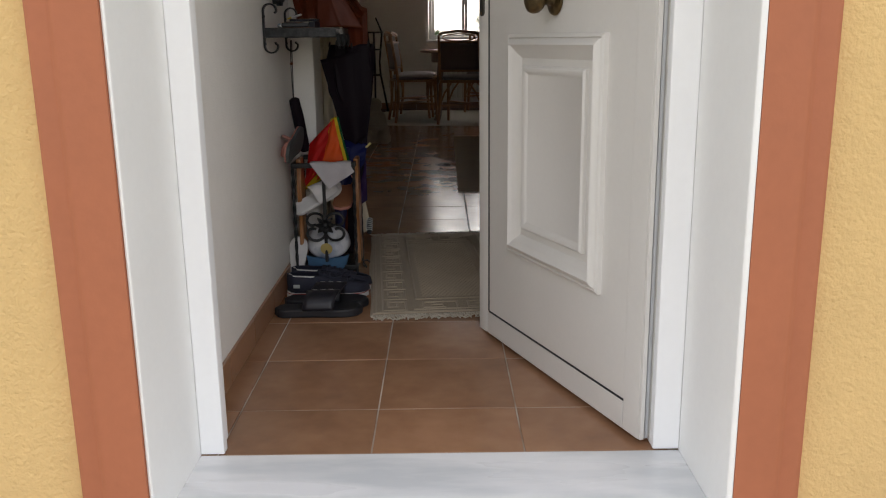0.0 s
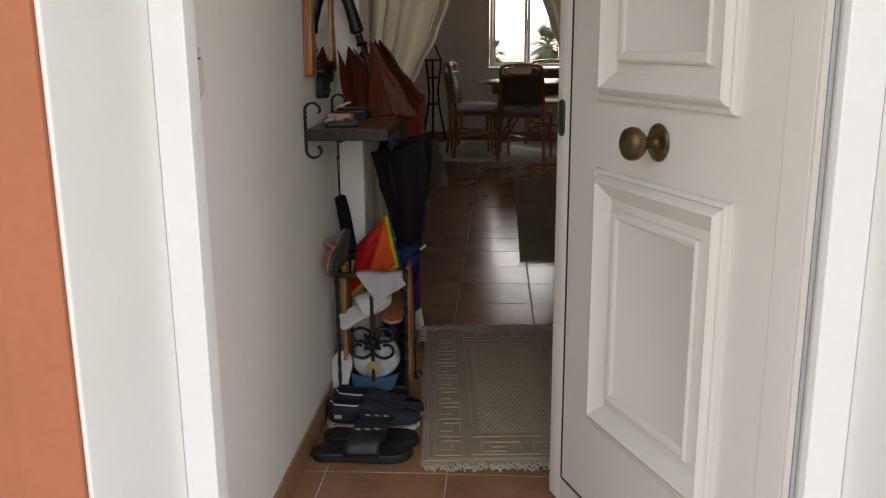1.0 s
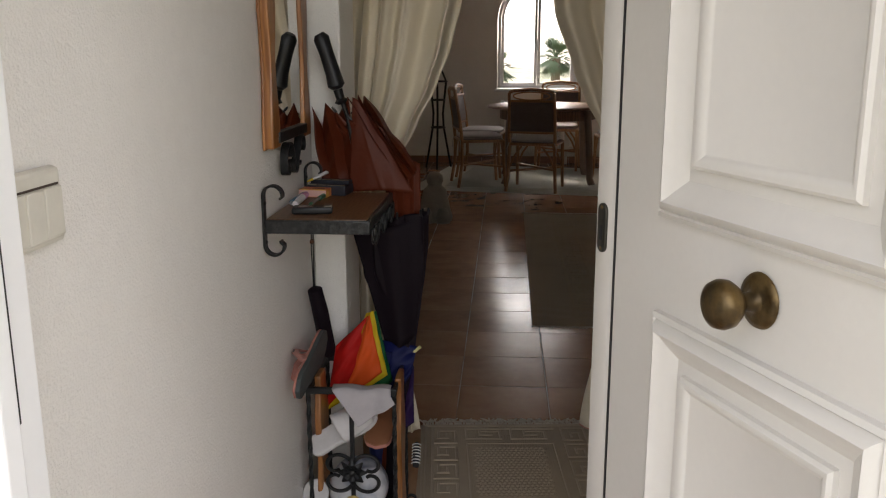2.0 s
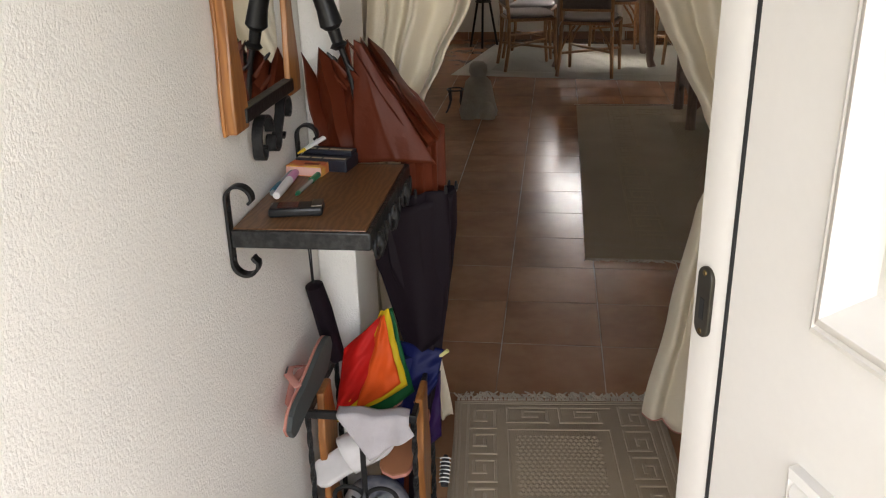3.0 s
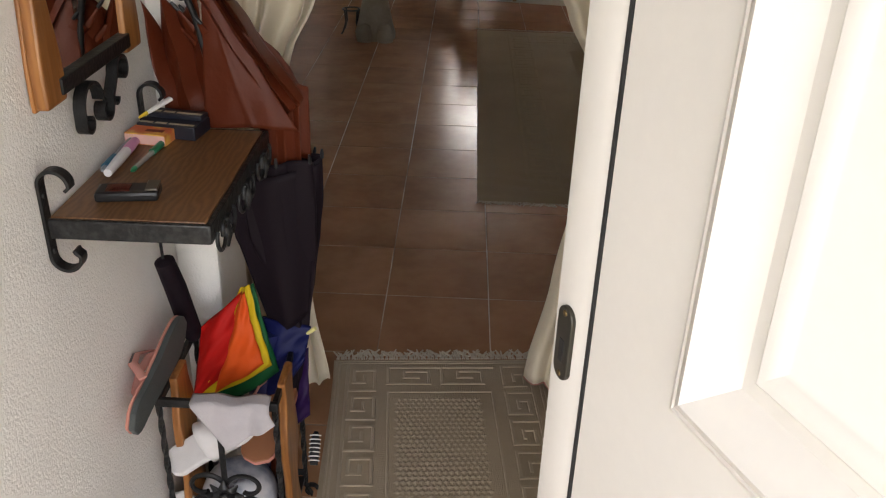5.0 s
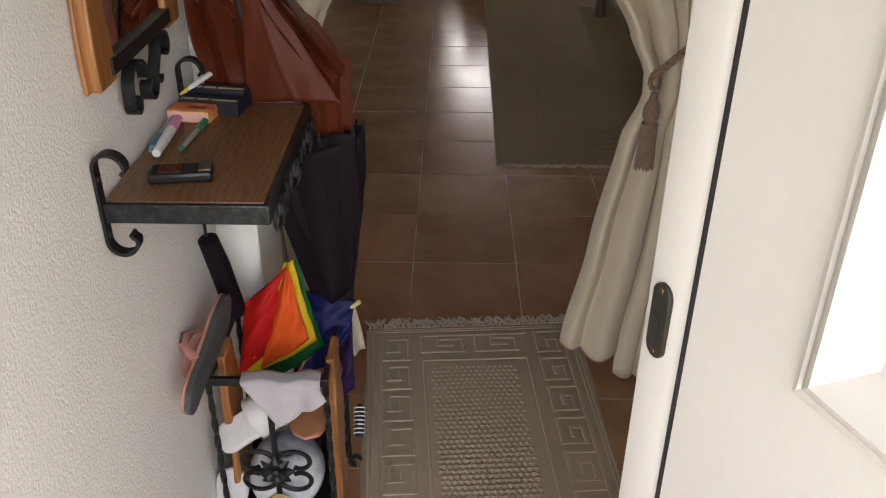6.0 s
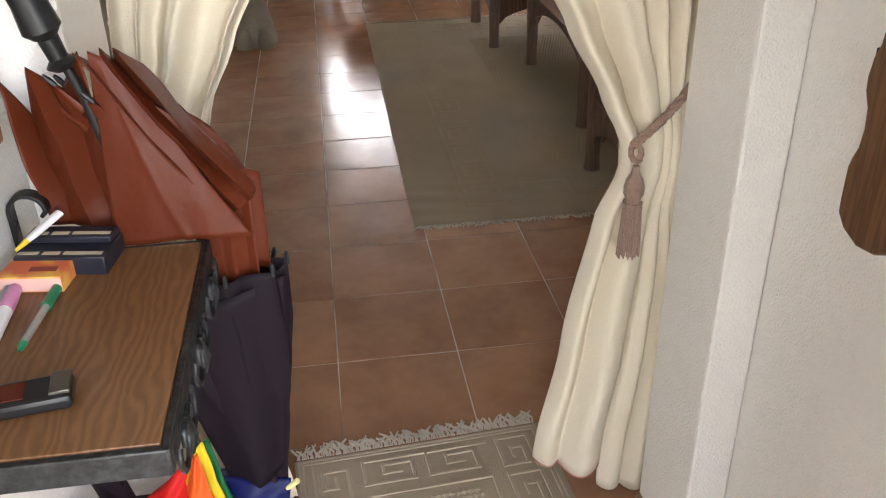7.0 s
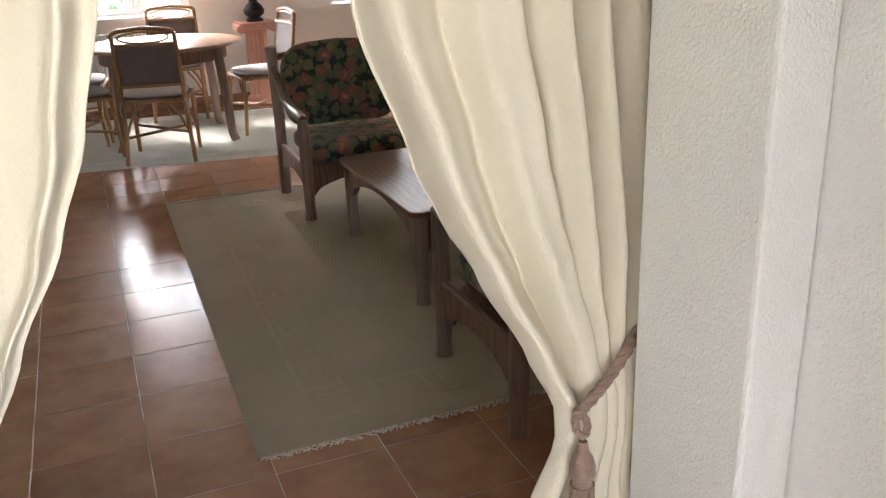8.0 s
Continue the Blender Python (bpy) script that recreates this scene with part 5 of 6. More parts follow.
    sl = thing("umbrella", pose(0, 0, 0), "small black umbrella in its sleeve hanging from a string", "umbrella", "umbrellas in the stand")
    part("sleeve", tube([(-0.213, 3.705, 0.668), (-0.212, 3.706, 0.662), (-0.203, 3.72, 0.6), (-0.19, 3.74, 0.49), (-0.187, 3.744, 0.47)], [0.010, 0.019, 0.021, 0.021, 0.014], 14), BLACK_NYLON, sl)
    part("string", tube([(-0.2125, 3.705, 0.665), (-0.211, 3.70, 0.77), (-0.209, 3.70, 0.872)], 0.0018, 6), PLASTIC_BLACK, sl)
    part("string", tube([(-0.2145, 3.705, 0.665), (-0.216, 3.70, 0.77), (-0.213, 3.70, 0.872)], 0.0018, 6), PLASTIC_BLACK, sl)
    part("bead", lathe([(0.001, -0.006), (0.005, -0.004), (0.006, 0), (0.005, 0.004), (0.001, 0.006)], 12, (-0.2135, 3.70, 0.79)), plain("brown_bead", (0.12, 0.04, 0.015), 0.3), sl)
    # rainbow umbrella, half folded: one panel over the next
    rb = thing("umbrella", pose(0, 0, 0), "rainbow coloured umbrella folded loosely in the stand", "umbrella", "umbrellas in the stand")

    def panel(name, a, b, c, d, y, colour, bulge, label):
        m = plain(name, colour, 0.5, 0.1, 8, bump=0.15, bump_scale=500, spec=0.15)
        def fn(u, v):
            x = (a[0] * (1 - u) + b[0] * u) * (1 - v) + (d[0] * (1 - u) + c[0] * u) * v
            z = (a[1] * (1 - u) + b[1] * u) * (1 - v) + (d[1] * (1 - u) + c[1] * u) * v
            k = math.sin(math.pi * (0.1 + 0.8 * u)) * math.sin(math.pi * (0.1 + 0.8 * v))
            return Vector((x, y + 0.03 * (1 - v) - bulge * k + 0.0035 * math.sin(u * 9 + v * 5) + 0.002 * math.sin(v * 21 + u * 4), z))
        part("panel", sheet(fn, 20, 20), m, rb, label, smooth=80, solid=0.0012)
    panel("red_nylon", (-0.168, 0.498), (-0.076, 0.588), (-0.095, 0.440), (-0.191, 0.336), 3.710, (0.40, 0.010, 0.008), 0.016, "red panel")
    panel("orange_nylon", (-0.082, 0.580), (-0.074, 0.588), (-0.040, 0.440), (-0.143, 0.366), 3.703, (0.58, 0.075, 0.012), 0.016, "orange panel")
    panel("yellow_nylon", (-0.085, 0.588), (-0.066, 0.597), (-0.027, 0.428), (-0.191, 0.326), 3.715, (0.52, 0.36, 0.014), 0.014, "yellow panel")
    panel("green_nylon", (-0.080, 0.585), (-0.060, 0.594), (-0.015, 0.408), (-0.160, 0.296), 3.725, (0.005, 0.075, 0.024), 0.016, "green panel")
    panel("blue_nylon", (-0.060, 0.509), (0.046, 0.492), (0.034, 0.425), (-0.045, 0.310), 3.738, (0.004, 0.007, 0.055), 0.020, "blue panel")
    panel("violet_nylon", (-0.040, 0.371), (0.036, 0.432), (0.038, 0.280), (-0.041, 0.229), 3.750, (0.018, 0.005, 0.042), 0.015, "violet panel")
    part("tip", tube([(0.039, 3.760, 0.478), (0.056, 3.755, 0.495)], [0.004, 0.0045], 10), plain("pale_yellow_tip", (0.65, 0.6, 0.25), 0.4), rb, "pale yellow tip")
    part("folded_core", tube([(-0.05, 3.775, 0.48), (-0.06, 3.765, 0.25), (-0.07, 3.75, 0.06)], [0.045, 0.03, 0.012], 12), plain("navy_nylon", (0.008, 0.012, 0.07), 0.5), rb)


def stand():
    s = thing("umbrella_stand", pose(0, 0, 0), "wood and twisted iron umbrella stand filled with shoes", "umbrella stand")
    x0, x1, y0, y1, zt = -0.208, 0.008, 3.572, 3.81, 0.43
    for nm, xx, yy in (("left", x0, y0), ("right", x1, y0), ("left", x0, y1), ("right", x1, y1)):
        pts = [(xx, yy, 0.03 + (zt - 0.03) * i / 40) for i in range(41)]
        part("twisted_post", tube(pts, 0.0062, 4, twist=0.35), IRON, s, smooth=20)
        sg = -1 if xx == x0 else 1
        foot = [(xx + sg * (0.0 + 0.014 * (1 - math.cos(a))), yy, 0.017 + 0.014 * math.sin(a)) for a in [0.4 * k - 1.57 for k in range(12)]]
        part("scroll_foot", strap([(xx, yy, 0.06), (xx, yy, 0.03)] + [(p[0] + sg * 0.0, p[1], p[2]) for p in foot], 0.012, 0.004), IRON, s, bevel=0.0008)
    for a, b in (((x0, y0), (x1, y0)), ((x0, y1), (x1, y1))):
        part("rim_bar", box(a[0] - 0.006, b[0] + 0.006, a[1] - 0.005, a[1] + 0.005, zt, zt + 0.018), IRON, s, bevel=0.002)
        part("low_bar", box(a[0], b[0], a[1] - 0.004, a[1] + 0.004, 0.06, 0.074), IRON, s, bevel=0.002)
    for x in (x0, x1):
        part("rim_bar", box(x - 0.005, x + 0.005, y0 + 0.006, y1 - 0.006, zt, zt + 0.018), IRON, s, bevel=0.002)
    part("tray", box(x0, x1, y0 + 0.006, y1 - 0.006, 0.05, 0.06), IRON, s)
    for x, c in ((x0 + 0.022, 0.0), (x1 + 0.012, 1.0)):
        out = wavy_board(0.085, 0.385, 0.012, 32, 1.7, 0.6 + c)
        out = [(y, z) for y, z in out]
        part("side_panel", prism(out, 0.016, pose(x, 3.655, 0.072, 0, 0, 90)), HONEY, s, "honey-stained wavy side board", bevel=0.004)
    # iron flower with curled arms on the front
    fx, fz = -0.1, 0.225
    part("front_bar", tube([(fx, y0, 0.07), (fx, y0, zt)], 0.006, 8, flat=0.6), IRON, s)
    for k in range(8):
        a = math.tau * k / 8
        c, d = Vector((fx, y0 - 0.008, fz)), Vector((math.cos(a), 0, math.sin(a)))
        pts = [c + d * 0.006, c + d * 0.022 + Vector((0, -0.006, 0)), c + d * 0.038 + Vector((0, -0.002, 0))]
        part("petal", tube(pts, [0.003, 0.010, 0.002], 8, flat=0.5), IRON, s)
    part("flower_heart", lathe([(0.001, 0), (0.009, 0), (0.008, 0.006), (0.001, 0.01)], 14, (fx, y0 - 0.012, fz), pose(0, 0, 0, 90)), IRON, s)
    for sx in (-1, 1):
        for sz in (-1, 1):
            pts = []
            for i in range(24):
                a = i / 23 * 5.2
                r = 0.041 * (1 - 0.13 * a)
                pts.append((fx + sx * (0.069 - r * math.cos(a) - 0.028), y0, fz + sz * (0.012 + (0.0 if sz > 0 else 0.012) + r * math.sin(a) * 0.9) - (0.005 if sz < 0 else 0)))
            part("curl", tube(pts, 0.005, 6), IRON, s)
    return s


def sole_outline(L, w0, w1, n=22):
    """Plan of a shoe sole, toe at +x."""
    up = []
    for i in range(n + 1):
        t = i / n
        w = (w0 * (1 - t) + w1 * t) * (1 - 0.16 * math.sin(math.pi * min(1, t * 1.5)) * (1 if t < 0.66 else 0))
        e = min(1, math.sqrt(max(0, 1 - (1 - t / 0.16) ** 2)) if t < 0.16 else 1) * min(1, math.sqrt(max(0, 1 - ((t - 0.76) / 0.24) ** 2)) if t > 0.76 else 1)
        up.append((L * t, max(0.002, w * e / 2)))
    return up + [(x, -y) for x, y in reversed(up)]


def slab(outline, z0, z1, bm=None):
    bm = bm or bmesh.new()
    lo = [bm.verts.new((x, y, z0)) for x, y in outline]
    hi = [bm.verts.new((x, y, z1)) for x, y in outline]
    bm.faces.new(list(reversed(lo))), bm.faces.new(hi)
    for i in range(len(lo)):
        j = (i + 1) % len(lo)
        bm.faces.new((lo[i], lo[j], hi[j], hi[i]))
    bmesh.ops.recalc_face_normals(bm, faces=bm.faces)
    return bm


def flip_flop(m, sole, top, strap_m, stripe, label, L=0.25):
    f = thing("flip_flop", m, label, "flip-flop")
    out = sole_outline(L, 0.075, 0.095)
    part("sole", slab(out, 0.0, 0.011), sole, f, "dark grey underside", bevel=0.002)
    part("footbed", slab(out, 0.0112, 0.017), top, f, bevel=0.002)
    for s in (-1, 1):
        pts = [(0.085, s * 0.036, 0.014), (0.115, s * 0.036, 0.043), (0.15, s * 0.024, 0.051), (0.178, s * 0.008, 0.040), (0.195, 0.0, 0.018)]
        part("strap", tube(pts, [0.008, 0.009, 0.008, 0.007, 0.005], 8, flat=0.35), strap_m, f, "pink strap")
        part("stripe", tube([(x, y * 1.02, z + 0.0042) for x, y, z in pts[:4]], [0.003, 0.0034, 0.003, 0.0025], 6, flat=0.5), stripe, f, "dark stripe along the strap")
    return f


def slide_sandal(m, label):
    f = thing("slide_sandal", m, label, "sandal", "black slides on the floor")
    out = sole_outline(0.285, 0.085, 0.105)
    part("sole", slab(out, 0.0, 0.028), plain("black_foam", (0.012, 0.012, 0.016), 0.6), f, bevel=0.006)
    blk = plain("black_strap", (0.01, 0.01, 0.016), 0.45)
    def bandf(u, v):
        a = math.pi * (0.02 + 0.96 * u)
        return Vector((0.115 + 0.1 * v - 0.02 * abs(math.cos(a)), 0.053 * math.cos(a), 0.02 + 0.058 * math.sin(a) ** 0.7))
    part("strap", sheet(bandf, 24, 6), blk, f, smooth=80, solid=0.005)
    wht = plain("white_stripe", (0.7, 0.7, 0.7), 0.5)
    for k in range(3):
        def st(u, v, k=k):
            p = bandf(0.04 + 0.45 * u, 0.14 + 0.27 * k + 0.13 * v)
            q = Vector((0, p.y, p.z - 0.02)).normalized() * 0.0034
            return p + q
        part("stripe", sheet(st, 14, 2), wht, f, "white stripe")
    return f


def sneaker(m, upper, label):
    f = thing("sneaker", m, label, "shoe", "navy sneakers beside the stand")
    out = sole_outline(0.285, 0.075, 0.098)
    part("sole", slab(out, 0.0, 0.024), plain("white_rubber", (0.66, 0.64, 0.62), 0.6), f, "white rubber sole", bevel=0.003)
    part("sole_line", slab([(x, y * 1.012) for x, y in out], 0.0165, 0.0195), plain("red_line", (0.35, 0.03, 0.03), 0.6), f, "thin red line")
    n = 40
    def body(u, v):
        k = u * len(out)
        i = int(k) % len(out)
        j = (i + 1) % len(out)
        fr = k - int(k)
        x, y = out[i][0] * (1 - fr) + out[j][0] * fr, out[i][1] * (1 - fr) + out[j][1] * fr
        t = x / 0.285
        h = 0.062 - 0.012 * t if t < 0.42 else 0.057 - 0.055 * (t - 0.42)
        inset = 0.10 + (0.55 if t > 0.45 else 0.22) * v ** 2.2
        return Vector((x * (1 - 0.02 * v) + 0.004, y * (1 - inset * v), 0.022 + h * math.sin(v * math.pi / 2)))
    part("upper", sheet(body, n, 9, wrap=True), upper, f, smooth=70, solid=0.003)
    part("tongue", sheet(lambda u, v: Vector((0.115 + 0.12 * v, (u - 0.5) * (0.05 - 0.012 * v), 0.083 - 0.03 * v + 0.006 * math.sin(math.pi * u))), 8, 10), upper, f, smooth=80, solid=0.004)
    for k in range(5):
        x = 0.135 + 0.02 * k
        z = 0.0895 - 0.0052 * k
        part("lace", tube([(x, -0.022, z - 0.006), (x, 0, z), (x + 0.004, 0.022, z - 0.006)], 0.0022, 6), plain("dark_lace", (0.03, 0.03, 0.05), 0.8), f)
    part("badge", box(0.03, 0.052, -0.0445, -0.0425, 0.042, 0.054), plain("pale_badge", (0.4, 0.42, 0.4), 0.6), f, "small pale badge")
    part("collar_trim", tube([(0.012, 0.0, 0.083), (0.03, -0.028, 0.081), (0.09, -0.032, 0.078), (0.12, -0.02, 0.076)], 0.0022, 6), plain("white_trim", (0.7, 0.68, 0.66), 0.7), f, "pale collar trim")
    return f


def shoes():
    navy = plain("navy_canvas", (0.016, 0.018, 0.034), 0.75, 0.2, 20, bump=0.4, bump_scale=400)
    slide_sandal(pose(-0.228, 3.215, 0.0005, 0, 0, 3), "black slide sandal with white stripes on the tiles")
    slide_sandal(pose(-0.215, 3.325, 0.0005, 0, 0, -3), "black slide sandal with white stripes behind the other")
    sneaker(pose(-0.225, 3.425, 0.0005, 0, 0, 2), navy, "navy canvas sneaker with a white sole")
    sneaker(pose(-0.223, 3.512, 0.0005, 0, 0, -1), navy, "navy canvas sneaker standing behind its pair")
    pinkish, grey = plain("salmon_foam", (0.46, 0.19, 0.15), 0.75), plain("salmon_strap", (0.5, 0.23, 0.19), 0.6)
    dark = plain("dark_stripe", (0.03, 0.03, 0.03), 0.6)
    # salmon flip-flop wedged upright between wall and stand
    d = (Vector((-0.186, 3.70, 0.528)) - Vector((-0.199, 3.425, 0.487))).normalized()
    up = Vector((-0.93, 0.0, 0.1))
    up = (up - d * up.dot(d)).normalized()
    yv = up.cross(d)
    fm = Matrix((Vector((d.x, yv.x, up.x, -0.193)), Vector((d.y, yv.y, up.y, 3.425)), Vector((d.z, yv.z, up.z, 0.493)), Vector((0, 0, 0, 1))))
    flip_flop(fm, RUBBER, pinkish, grey, dark, "salmon flip-flop with dark sole wedged against the wall", 0.275)
    # things stuffed in the stand
    tan = plain("tan_footbed", (0.25, 0.1, 0.045), 0.7)
    flip_flop(pose(-0.045, 3.60, 0.27, 0, -22, 84), pinkish, tan, grey, dark, "brown sandal with striped straps stuffed in the stand", 0.2)
    white = plain("white_terry", (0.58, 0.56, 0.55), 0.95, 0.08, 30, bump=0.2, bump_scale=420)
    sl = thing("slipper", pose(-0.212, 3.590, 0.262, 30, -28, 20), "white towelling slipper stuffed in the stand", "slipper")
    out = sole_outline(0.2, 0.07, 0.085)
    part("sole", slab(out, 0, 0.016), white, sl, bevel=0.005)
    part("upper", sheet(lambda u, v: Vector((0.09 + 0.09 * v, 0.042 * math.cos(math.pi * u) * (1 - 0.25 * v * v), 0.014 + (0.05 - 0.018 * v) * math.sin(math.pi * u))), 18, 10), white, sl, smooth=80, solid=0.004)
    s2 = thing("slipper", pose(-0.212, 3.565, 0.012, 0, -66, 84) @ Matrix.Scale(0.85, 4), "white slipper sole standing against the wall", "slipper")
    part("sole", slab(out, 0, 0.014), white, s2, bevel=0.005)
    # sports cap
    cp = thing("cap", pose(-0.10, 3.655, 0.135, 28, 0, 0), "white and blue sports cap pushed in the stand", "cap")
    def crown(u, v):
        a, q = math.tau * u, math.pi / 2 * v
        r = 0.078 * math.cos(q) ** 0.8 if v < 1 else 0
        return Vector((r * math.cos(a), r * 1.08 * math.sin(a), 0.066 * math.sin(q) * (1 + 0.12 * math.sin(3 * a + 1))))
    part("crown", sheet(crown, 36, 12, wrap=True), plain("white_cap_cotton", (0.6, 0.6, 0.62), 0.85, 0.12, 25, second=(0.05, 0.10, 0.20), mix_scale=9), cp, smooth=80, solid=0.002)
    part("visor", sheet(lambda u, v: Vector((0.078 * math.cos(math.pi * (1 + u)) * (1 - 0.1 * v), -0.06 - 0.065 * v * math.sin(math.pi * (0.1 + 0.8 * u)) - 0.02 * math.sin(math.pi * u), 0.002 - 0.02 * v)), 20, 8), plain("blue_visor", (0.03, 0.09, 0.17), 0.8), cp, "blue visor", smooth=80, solid=0.003)
    part("emblem", lathe([(0.001, 0), (0.022, 0), (0.021, 0.002), (0.001, 0.003)], 20, (0.0, -0.074, 0.04), pose(0, 0, 0, 72)), plain("gold_emblem", (0.4, 0.3, 0.1), 0.5), cp, "round gold emblem")
    # cloth over the rim
    cl = thing("cloth", pose(0, 0, 0), "crumpled grey-white cloth draped over the stand rim", "cloth")
    def drape(u, v):
        if v < 0.2:
            k = v / 0.2
            x, y, z = -0.146 + 0.146 * u + 0.002 * k, 3.590 - 0.032 * k, 0.4505 + 0.002 * math.sin(u * 9)
        else:
            k = (v - 0.2) / 0.8
            x = (-0.144 + 0.146 * u) * (1 - k) + (-0.078 + 0.092 * u) * k
            z = (0.450 - 0.012 * u) * (1 - k) + (0.358 + 0.062 * u) * k
            y = 3.556 - 0.006 * k - 0.006 * (1 + math.sin(u * 7 + k * 2)) * k
        return Vector((x, y - 0.003 * (1 + math.sin(u * 13 + v * 5)), z))
    part("fabric", sheet(drape, 26, 26), plain("grey_white_cotton", (0.40, 0.375, 0.385), 0.9, 0.12, 20, bump=0.3, bump_scale=300), cl, smooth=80, solid=0.002)
    # striped canvas shoe beside the stand
    zb = thing("canvas_shoe", pose(0.042, 3.775, 0.125, 0, 62, 90), "black and white striped canvas shoe tucked beside the stand", "shoe")
    zb.matrix_basis = pose(0.043, 3.74, 0.15, 0, -40, 92) @ Matrix.Scale(0.45, 4)
    blk, wht = plain("black_canvas", (0.012, 0.012, 0.013), 0.8), plain("white_canvas", (0.7, 0.68, 0.65), 0.8)
    part("upper", tube([(0.0, 0, 0.02), (0.05, 0, 0.024), (0.12, 0, 0.022), (0.16, 0, 0.014)], [0.02, 0.026, 0.025, 0.012], 14, flat=0.8), blk, zb)
    for k in range(7):
        x = 0.02 + 0.02 * k
        part("stripe", tube([(x, 0.026 * math.cos(a), 0.023 + 0.0225 * math.sin(a)) for a in [0.5 * i for i in range(7)]], 0.0032, 6), wht, zb)


def right_wall_board():
    """Wavy oak board on the wall opposite the shelf, with iron plates."""
    b = thing("coat_rack", pose(XR, 0, 0), "wavy brown oak coat board with black iron plates", "coat rack")
    side = [(3.545, 0.918), (3.565, 0.91), (3.595, 0.894), (3.63, 0.888), (3.662, 0.897), (3.679, 0.912), (3.680, 0.93), (3.680, 0.975), (3.676, 0.988), (3.668, 1.005), (3.665, 1.03), (3.668, 1.055), (3.678, 1.073), (3.680, 1.09), (3.676, 1.115), (3.668, 1.132), (3.665, 1.16), (3.668, 1.19), (3.679, 1.212), (3.681, 1.26), (3.679, 1.35)]
    top = [(3.66, 1.40), (3.6, 1.43), (3.53, 1.445)]
    other = [(7.06 - y, z) for y, z in reversed(side)]
    out = side + top + [(7.06 - y, z) for y, z in reversed(top)] + other
    bm = prism([(y, z) for y, z in out], 0.02, pose(-0.004, 0, 0, 0, 0, 90))
    part("board", bm, PLAQUE, b, bevel=0.003)
    for z in (1.093, 1.3):
        part("iron_plate", box(-0.0037, -0.0006, 3.60, 3.702, z - 0.024, z + 0.024), IRON, b, "square black iron plate")


def light_switch():
    s = thing("light_switch", pose(XL, 2.445, 1.095), "cream plastic triple rocker switch on the plaster", "switch")
    cream = plain("cream_plastic", (0.66, 0.63, 0.55), 0.35)
    part("plate", box(0.001, 0.017, -0.064, 0.064, -0.043, 0.043), cream, s, bevel=0.006)
    for y in (-0.037, 0.0, 0.037):
        part("rocker", box(0.0168, 0.022, y - 0.018, y + 0.018, -0.034, 0.022), cream, s, bevel=0.002)
    part("gap", box(0.0168, 0.0178, -0.055, 0.055, 0.0225, 0.025), plain("dark_gap", (0.05, 0.03, 0.02), 0.7), s)


def corner_things():
    st = thing("stone_figure", pose(-0.25, 8.10, 0) @ Matrix.Scale(1.18, 4), "small grey cast stone figure on the floor", "figure")
    st_bm = lathe([(0.001, 0), (0.11, 0), (0.115, 0.03), (0.1, 0.08), (0.085, 0.15), (0.075, 0.2), (0.05, 0.225), (0.045, 0.235), (0.055, 0.26), (0.05, 0.295), (0.03, 0.315), (0.001, 0.32)], 24)
    for x in (-0.05, 0.06):
        lathe([(0.001, 0), (0.045, 0), (0.05, 0.03), (0.04, 0.06), (0.03, 0.09), (0.001, 0.1)], 16, (x, -0.09, 0.0), None, st_bm)
    part("figure_body", st_bm, STONE, st, smooth=60)
    sp = thing("plant_stand", pose(-0.42, 8.2, 0), "small black iron stand beside the stone figure", "stand")
    for a in (0, 90, 180, 270):
        c, q = math.cos(radians(a + 45)), math.sin(radians(a + 45))
        part("leg", tube([(0.06 * c, 0.06 * q, 0.16), (0.05 * c, 0.05 * q, 0.08), (0.075 * c, 0.075 * q, 0.02), (0.09 * c, 0.09 * q, 0.006)], 0.006, 8), IRON, sp)
    part("ring", tube([(0.06 * math.cos(a), 0.06 * math.sin(a), 0.16) for a in [math.tau * k / 20 for k in range(21)]], 0.005, 8), IRON, sp)
    ir = thing("iron_stand", pose(-0.46, 11.2, 0), "tall black iron stand near the far wall", "stand")
    for a in (30, 150, 270):
        c, q = math.cos(radians(a)), math.sin(radians(a))
        part("leg", tube([(0.16 * c, 0.16 * q, 0.0), (0.07 * c, 0.07 * q, 0.45), (0.06 * c, 0.06 * q, 0.6), (0.1 * c, 0.1 * q, 0.95)], 0.012, 8), IRON, ir)
    for z, r in ((0.45, 0.075), (0.95, 0.1), (0.75, 0.075)):
        part("ring", tube([(r * math.cos(a), r * math.sin(a), z) for a in [math.tau * k / 24 for k in range(25)]], 0.009, 8), IRON, ir)
    part("handle", tube([(0.09, 0, 0.95), (0.02, 0, 1.12)], 0.01, 8), IRON, ir)


def hall_things():
    wall_shelf()
    wall_mirror()
    shelf_things()
    umbrellas()
    stand()
    shoes()
    right_wall_board()
    light_switch()
    corner_things()


# ---- outdoors ----
def ground():
    bm = bmesh.new()
    ys = [-900, -60, -8, 12.5, 16, 22, 30, 60, 200, 2500]
    zs = [-0.7, -0.7, -0.7, -0.7, -1.5, -4, -6, -8, -14, -40]
    xs = [-2500, -400, -80, -20, 20, 80, 400, 2500]
    g = [[bm.verts.new((x, y, z)) for x in xs] for y, z in zip(ys, zs)]
    for a, b in zip(g, g[1:]):
        for i in range(len(xs) - 1):
            bm.faces.new((a[i], a[i + 1], b[i + 1], b[i]))
    tagged(finish("ground", bm, EARTH), "dry sloping ground with scrub below the house", "ground", kind="structure")


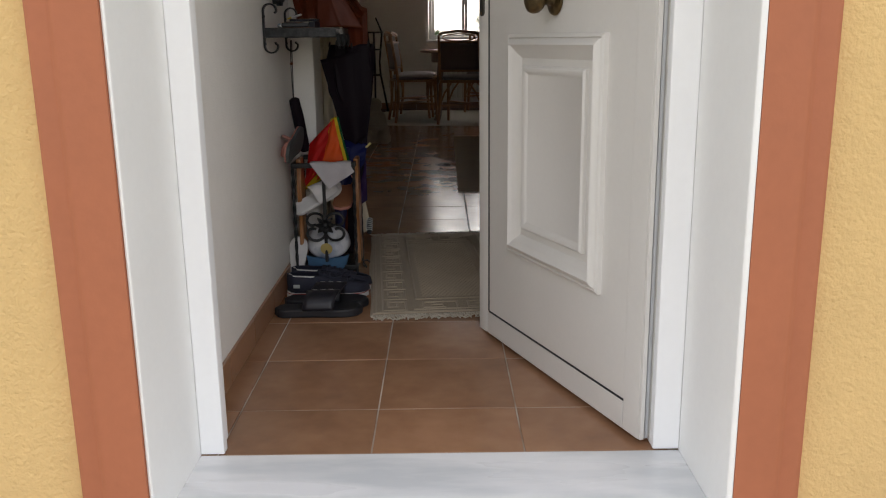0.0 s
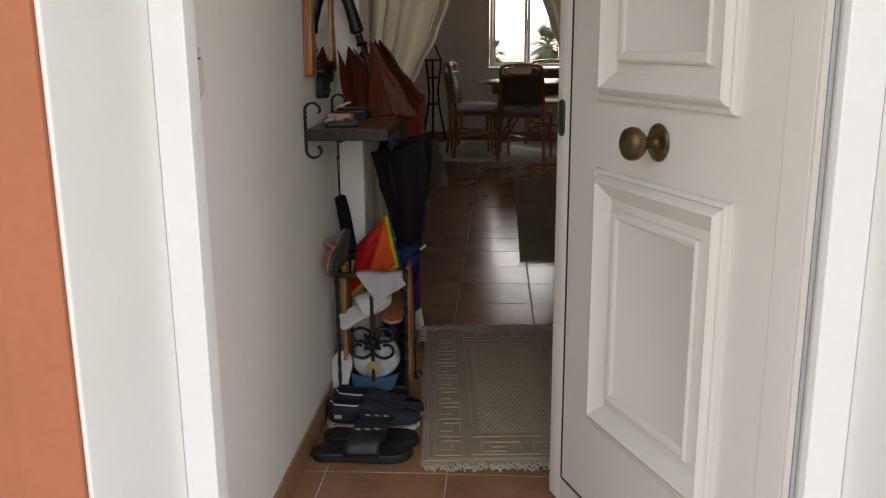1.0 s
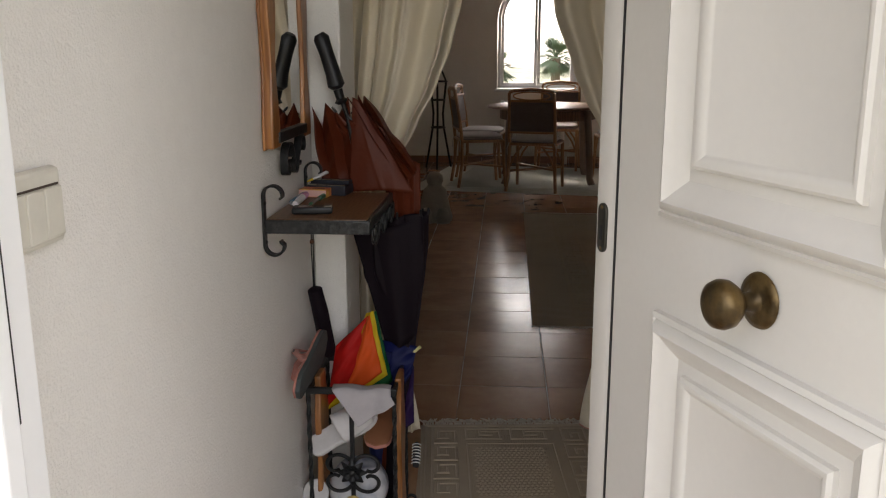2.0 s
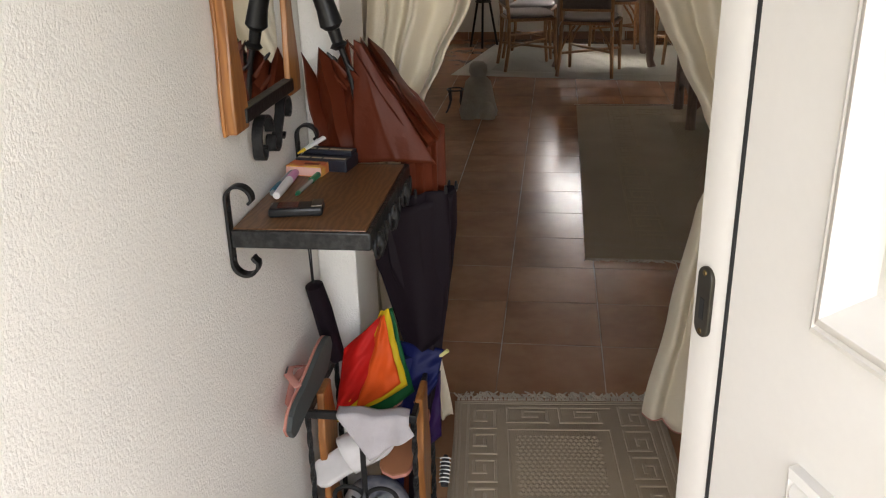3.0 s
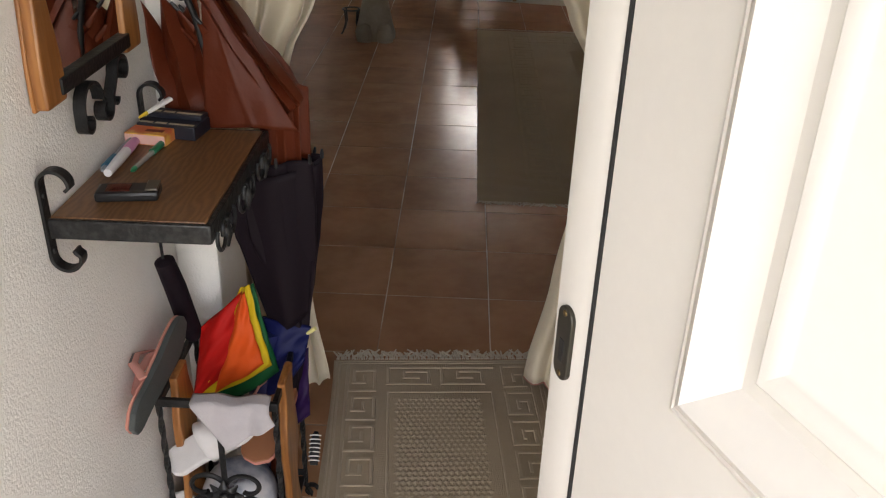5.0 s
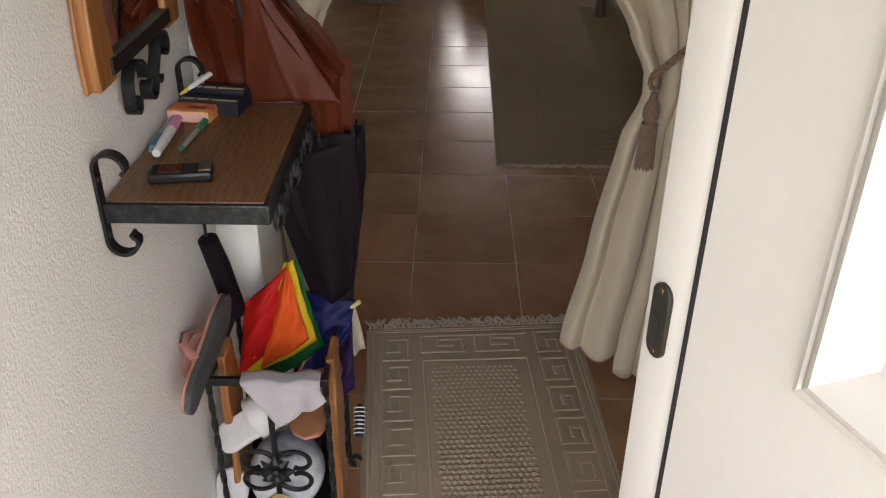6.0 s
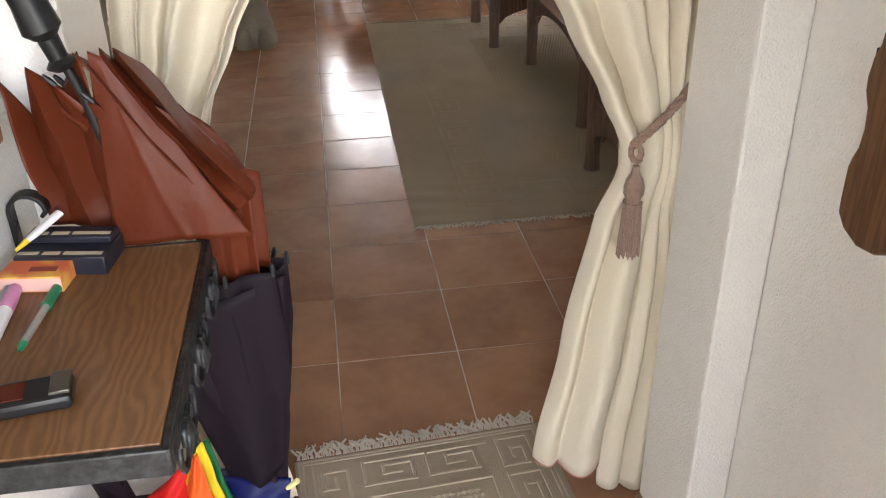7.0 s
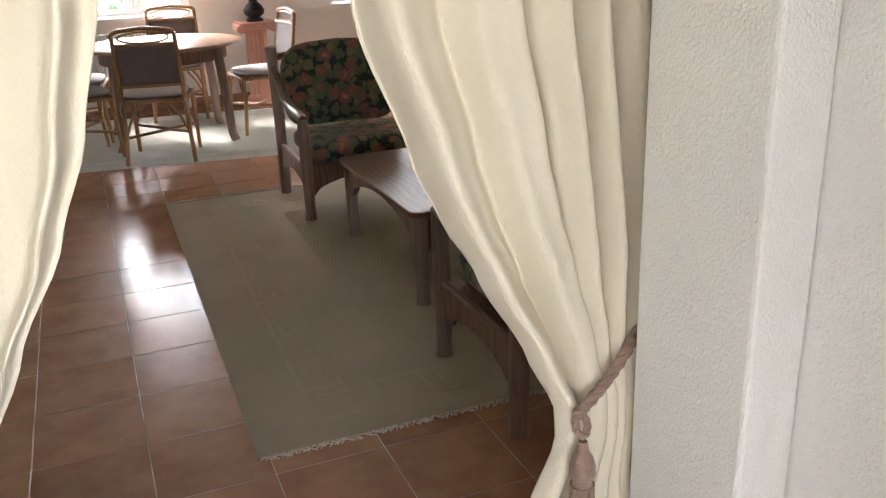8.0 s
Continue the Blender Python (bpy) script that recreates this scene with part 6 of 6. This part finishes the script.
def palm(x, y, z, h, seed, spread=1.0):
    rnd = random.Random(seed)
    p = thing("palm_tree", pose(x, y, z), "tall fan palm with a grey trunk in the distance", "tree", "palms below the house")
    part("trunk", tube([(0, 0, 0), (0.1, 0, h * 0.3), (0.05, 0.05, h * 0.7), (0, 0, h)], [0.3, 0.22, 0.18, 0.24], 12), BARK, p)
    bm = bmesh.new()
    for k in range(60):
        a, el = rnd.uniform(0, math.tau), rnd.uniform(-0.9, 1.35)
        L = rnd.uniform(1.5, 2.3) * spread
        d = Vector((math.cos(a) * math.cos(el), math.sin(a) * math.cos(el), math.sin(el)))
        side = d.cross(Vector((0, 0, 1))).normalized()
        up = side.cross(d)
        o = Vector((0, 0, h))
        for j in range(-7, 8):
            f = j * 0.16
            t = (d * math.cos(f) + side * math.sin(f)).normalized()
            a0 = o + d * L * 0.4
            tip = a0 + t * L * 0.62 - Vector((0, 0, 0.28 * L * (1 - abs(el) / 2)))
            w = side * 0.035 + up * 0.01
            v = [bm.verts.new(q) for q in (a0 - w, a0 + w, tip)]
            bm.faces.new(v)
        tube([o, a0], 0.02, 4, bm)
    tagged(part("crown", bm, FROND, p, "green fan fronds with distance haze in their colour", smooth=0), kind="stuff")


def shrubs():
    rnd = random.Random(21)
    bm = bmesh.new()
    for k in range(60):
        cx, cy, r = rnd.uniform(-14, 12), rnd.uniform(44, 80), rnd.uniform(1.2, 3.2)
        cz = -7.6 + rnd.uniform(0, 3.8)
        for j in range(150):
            d = Vector((rnd.gauss(0, 1), rnd.gauss(0, 1), rnd.gauss(0, 0.7))).normalized() * r * rnd.uniform(0.55, 1.1)
            c = Vector((cx, cy, cz)) + d
            s = rnd.uniform(0.25, 0.6)
            v = [bm.verts.new(c + Vector((rnd.uniform(-s, s), rnd.uniform(-s, s), rnd.uniform(-s, s)))) for q in range(4)]
            bm.faces.new(v[:3]), bm.faces.new(v[1:])
    tagged(finish("shrubs", bm, BUSH, smooth=0), "distant green trees and scrub below the house", "trees", kind="stuff")


# ---- build ----
ground()
entrance_wall()
door_frame()
rooms()
far_wall()
for i, (a, b) in enumerate(WINDOWS):
    window("window_%d" % (i + 1), a, b)
entrance_door()
curtains()
door_mat()
living_rug()
dining_rug()
dining_set()
armchair(pose(1.14, 7.69, 0.008), "cane armchair with dark floral cushions on the rug")
armchair(pose(1.18 + 0.74, 5.875, 0.004, 0, 0, 180), "cane armchair with dark floral cushions beside the coffee table")
coffee_table()
column()
radiator()
palm(2.55, 42, -7.0, 8.0, 2, 0.6)
palm(-0.15, 44, -7.6, 8.1, 3, 0.55)
shrubs()
hall_things()
floor()
tagged(finish("floor_edge", far_floor(), TILE), "glossy terracotta floor tiles along the far side", "floor", kind="structure")
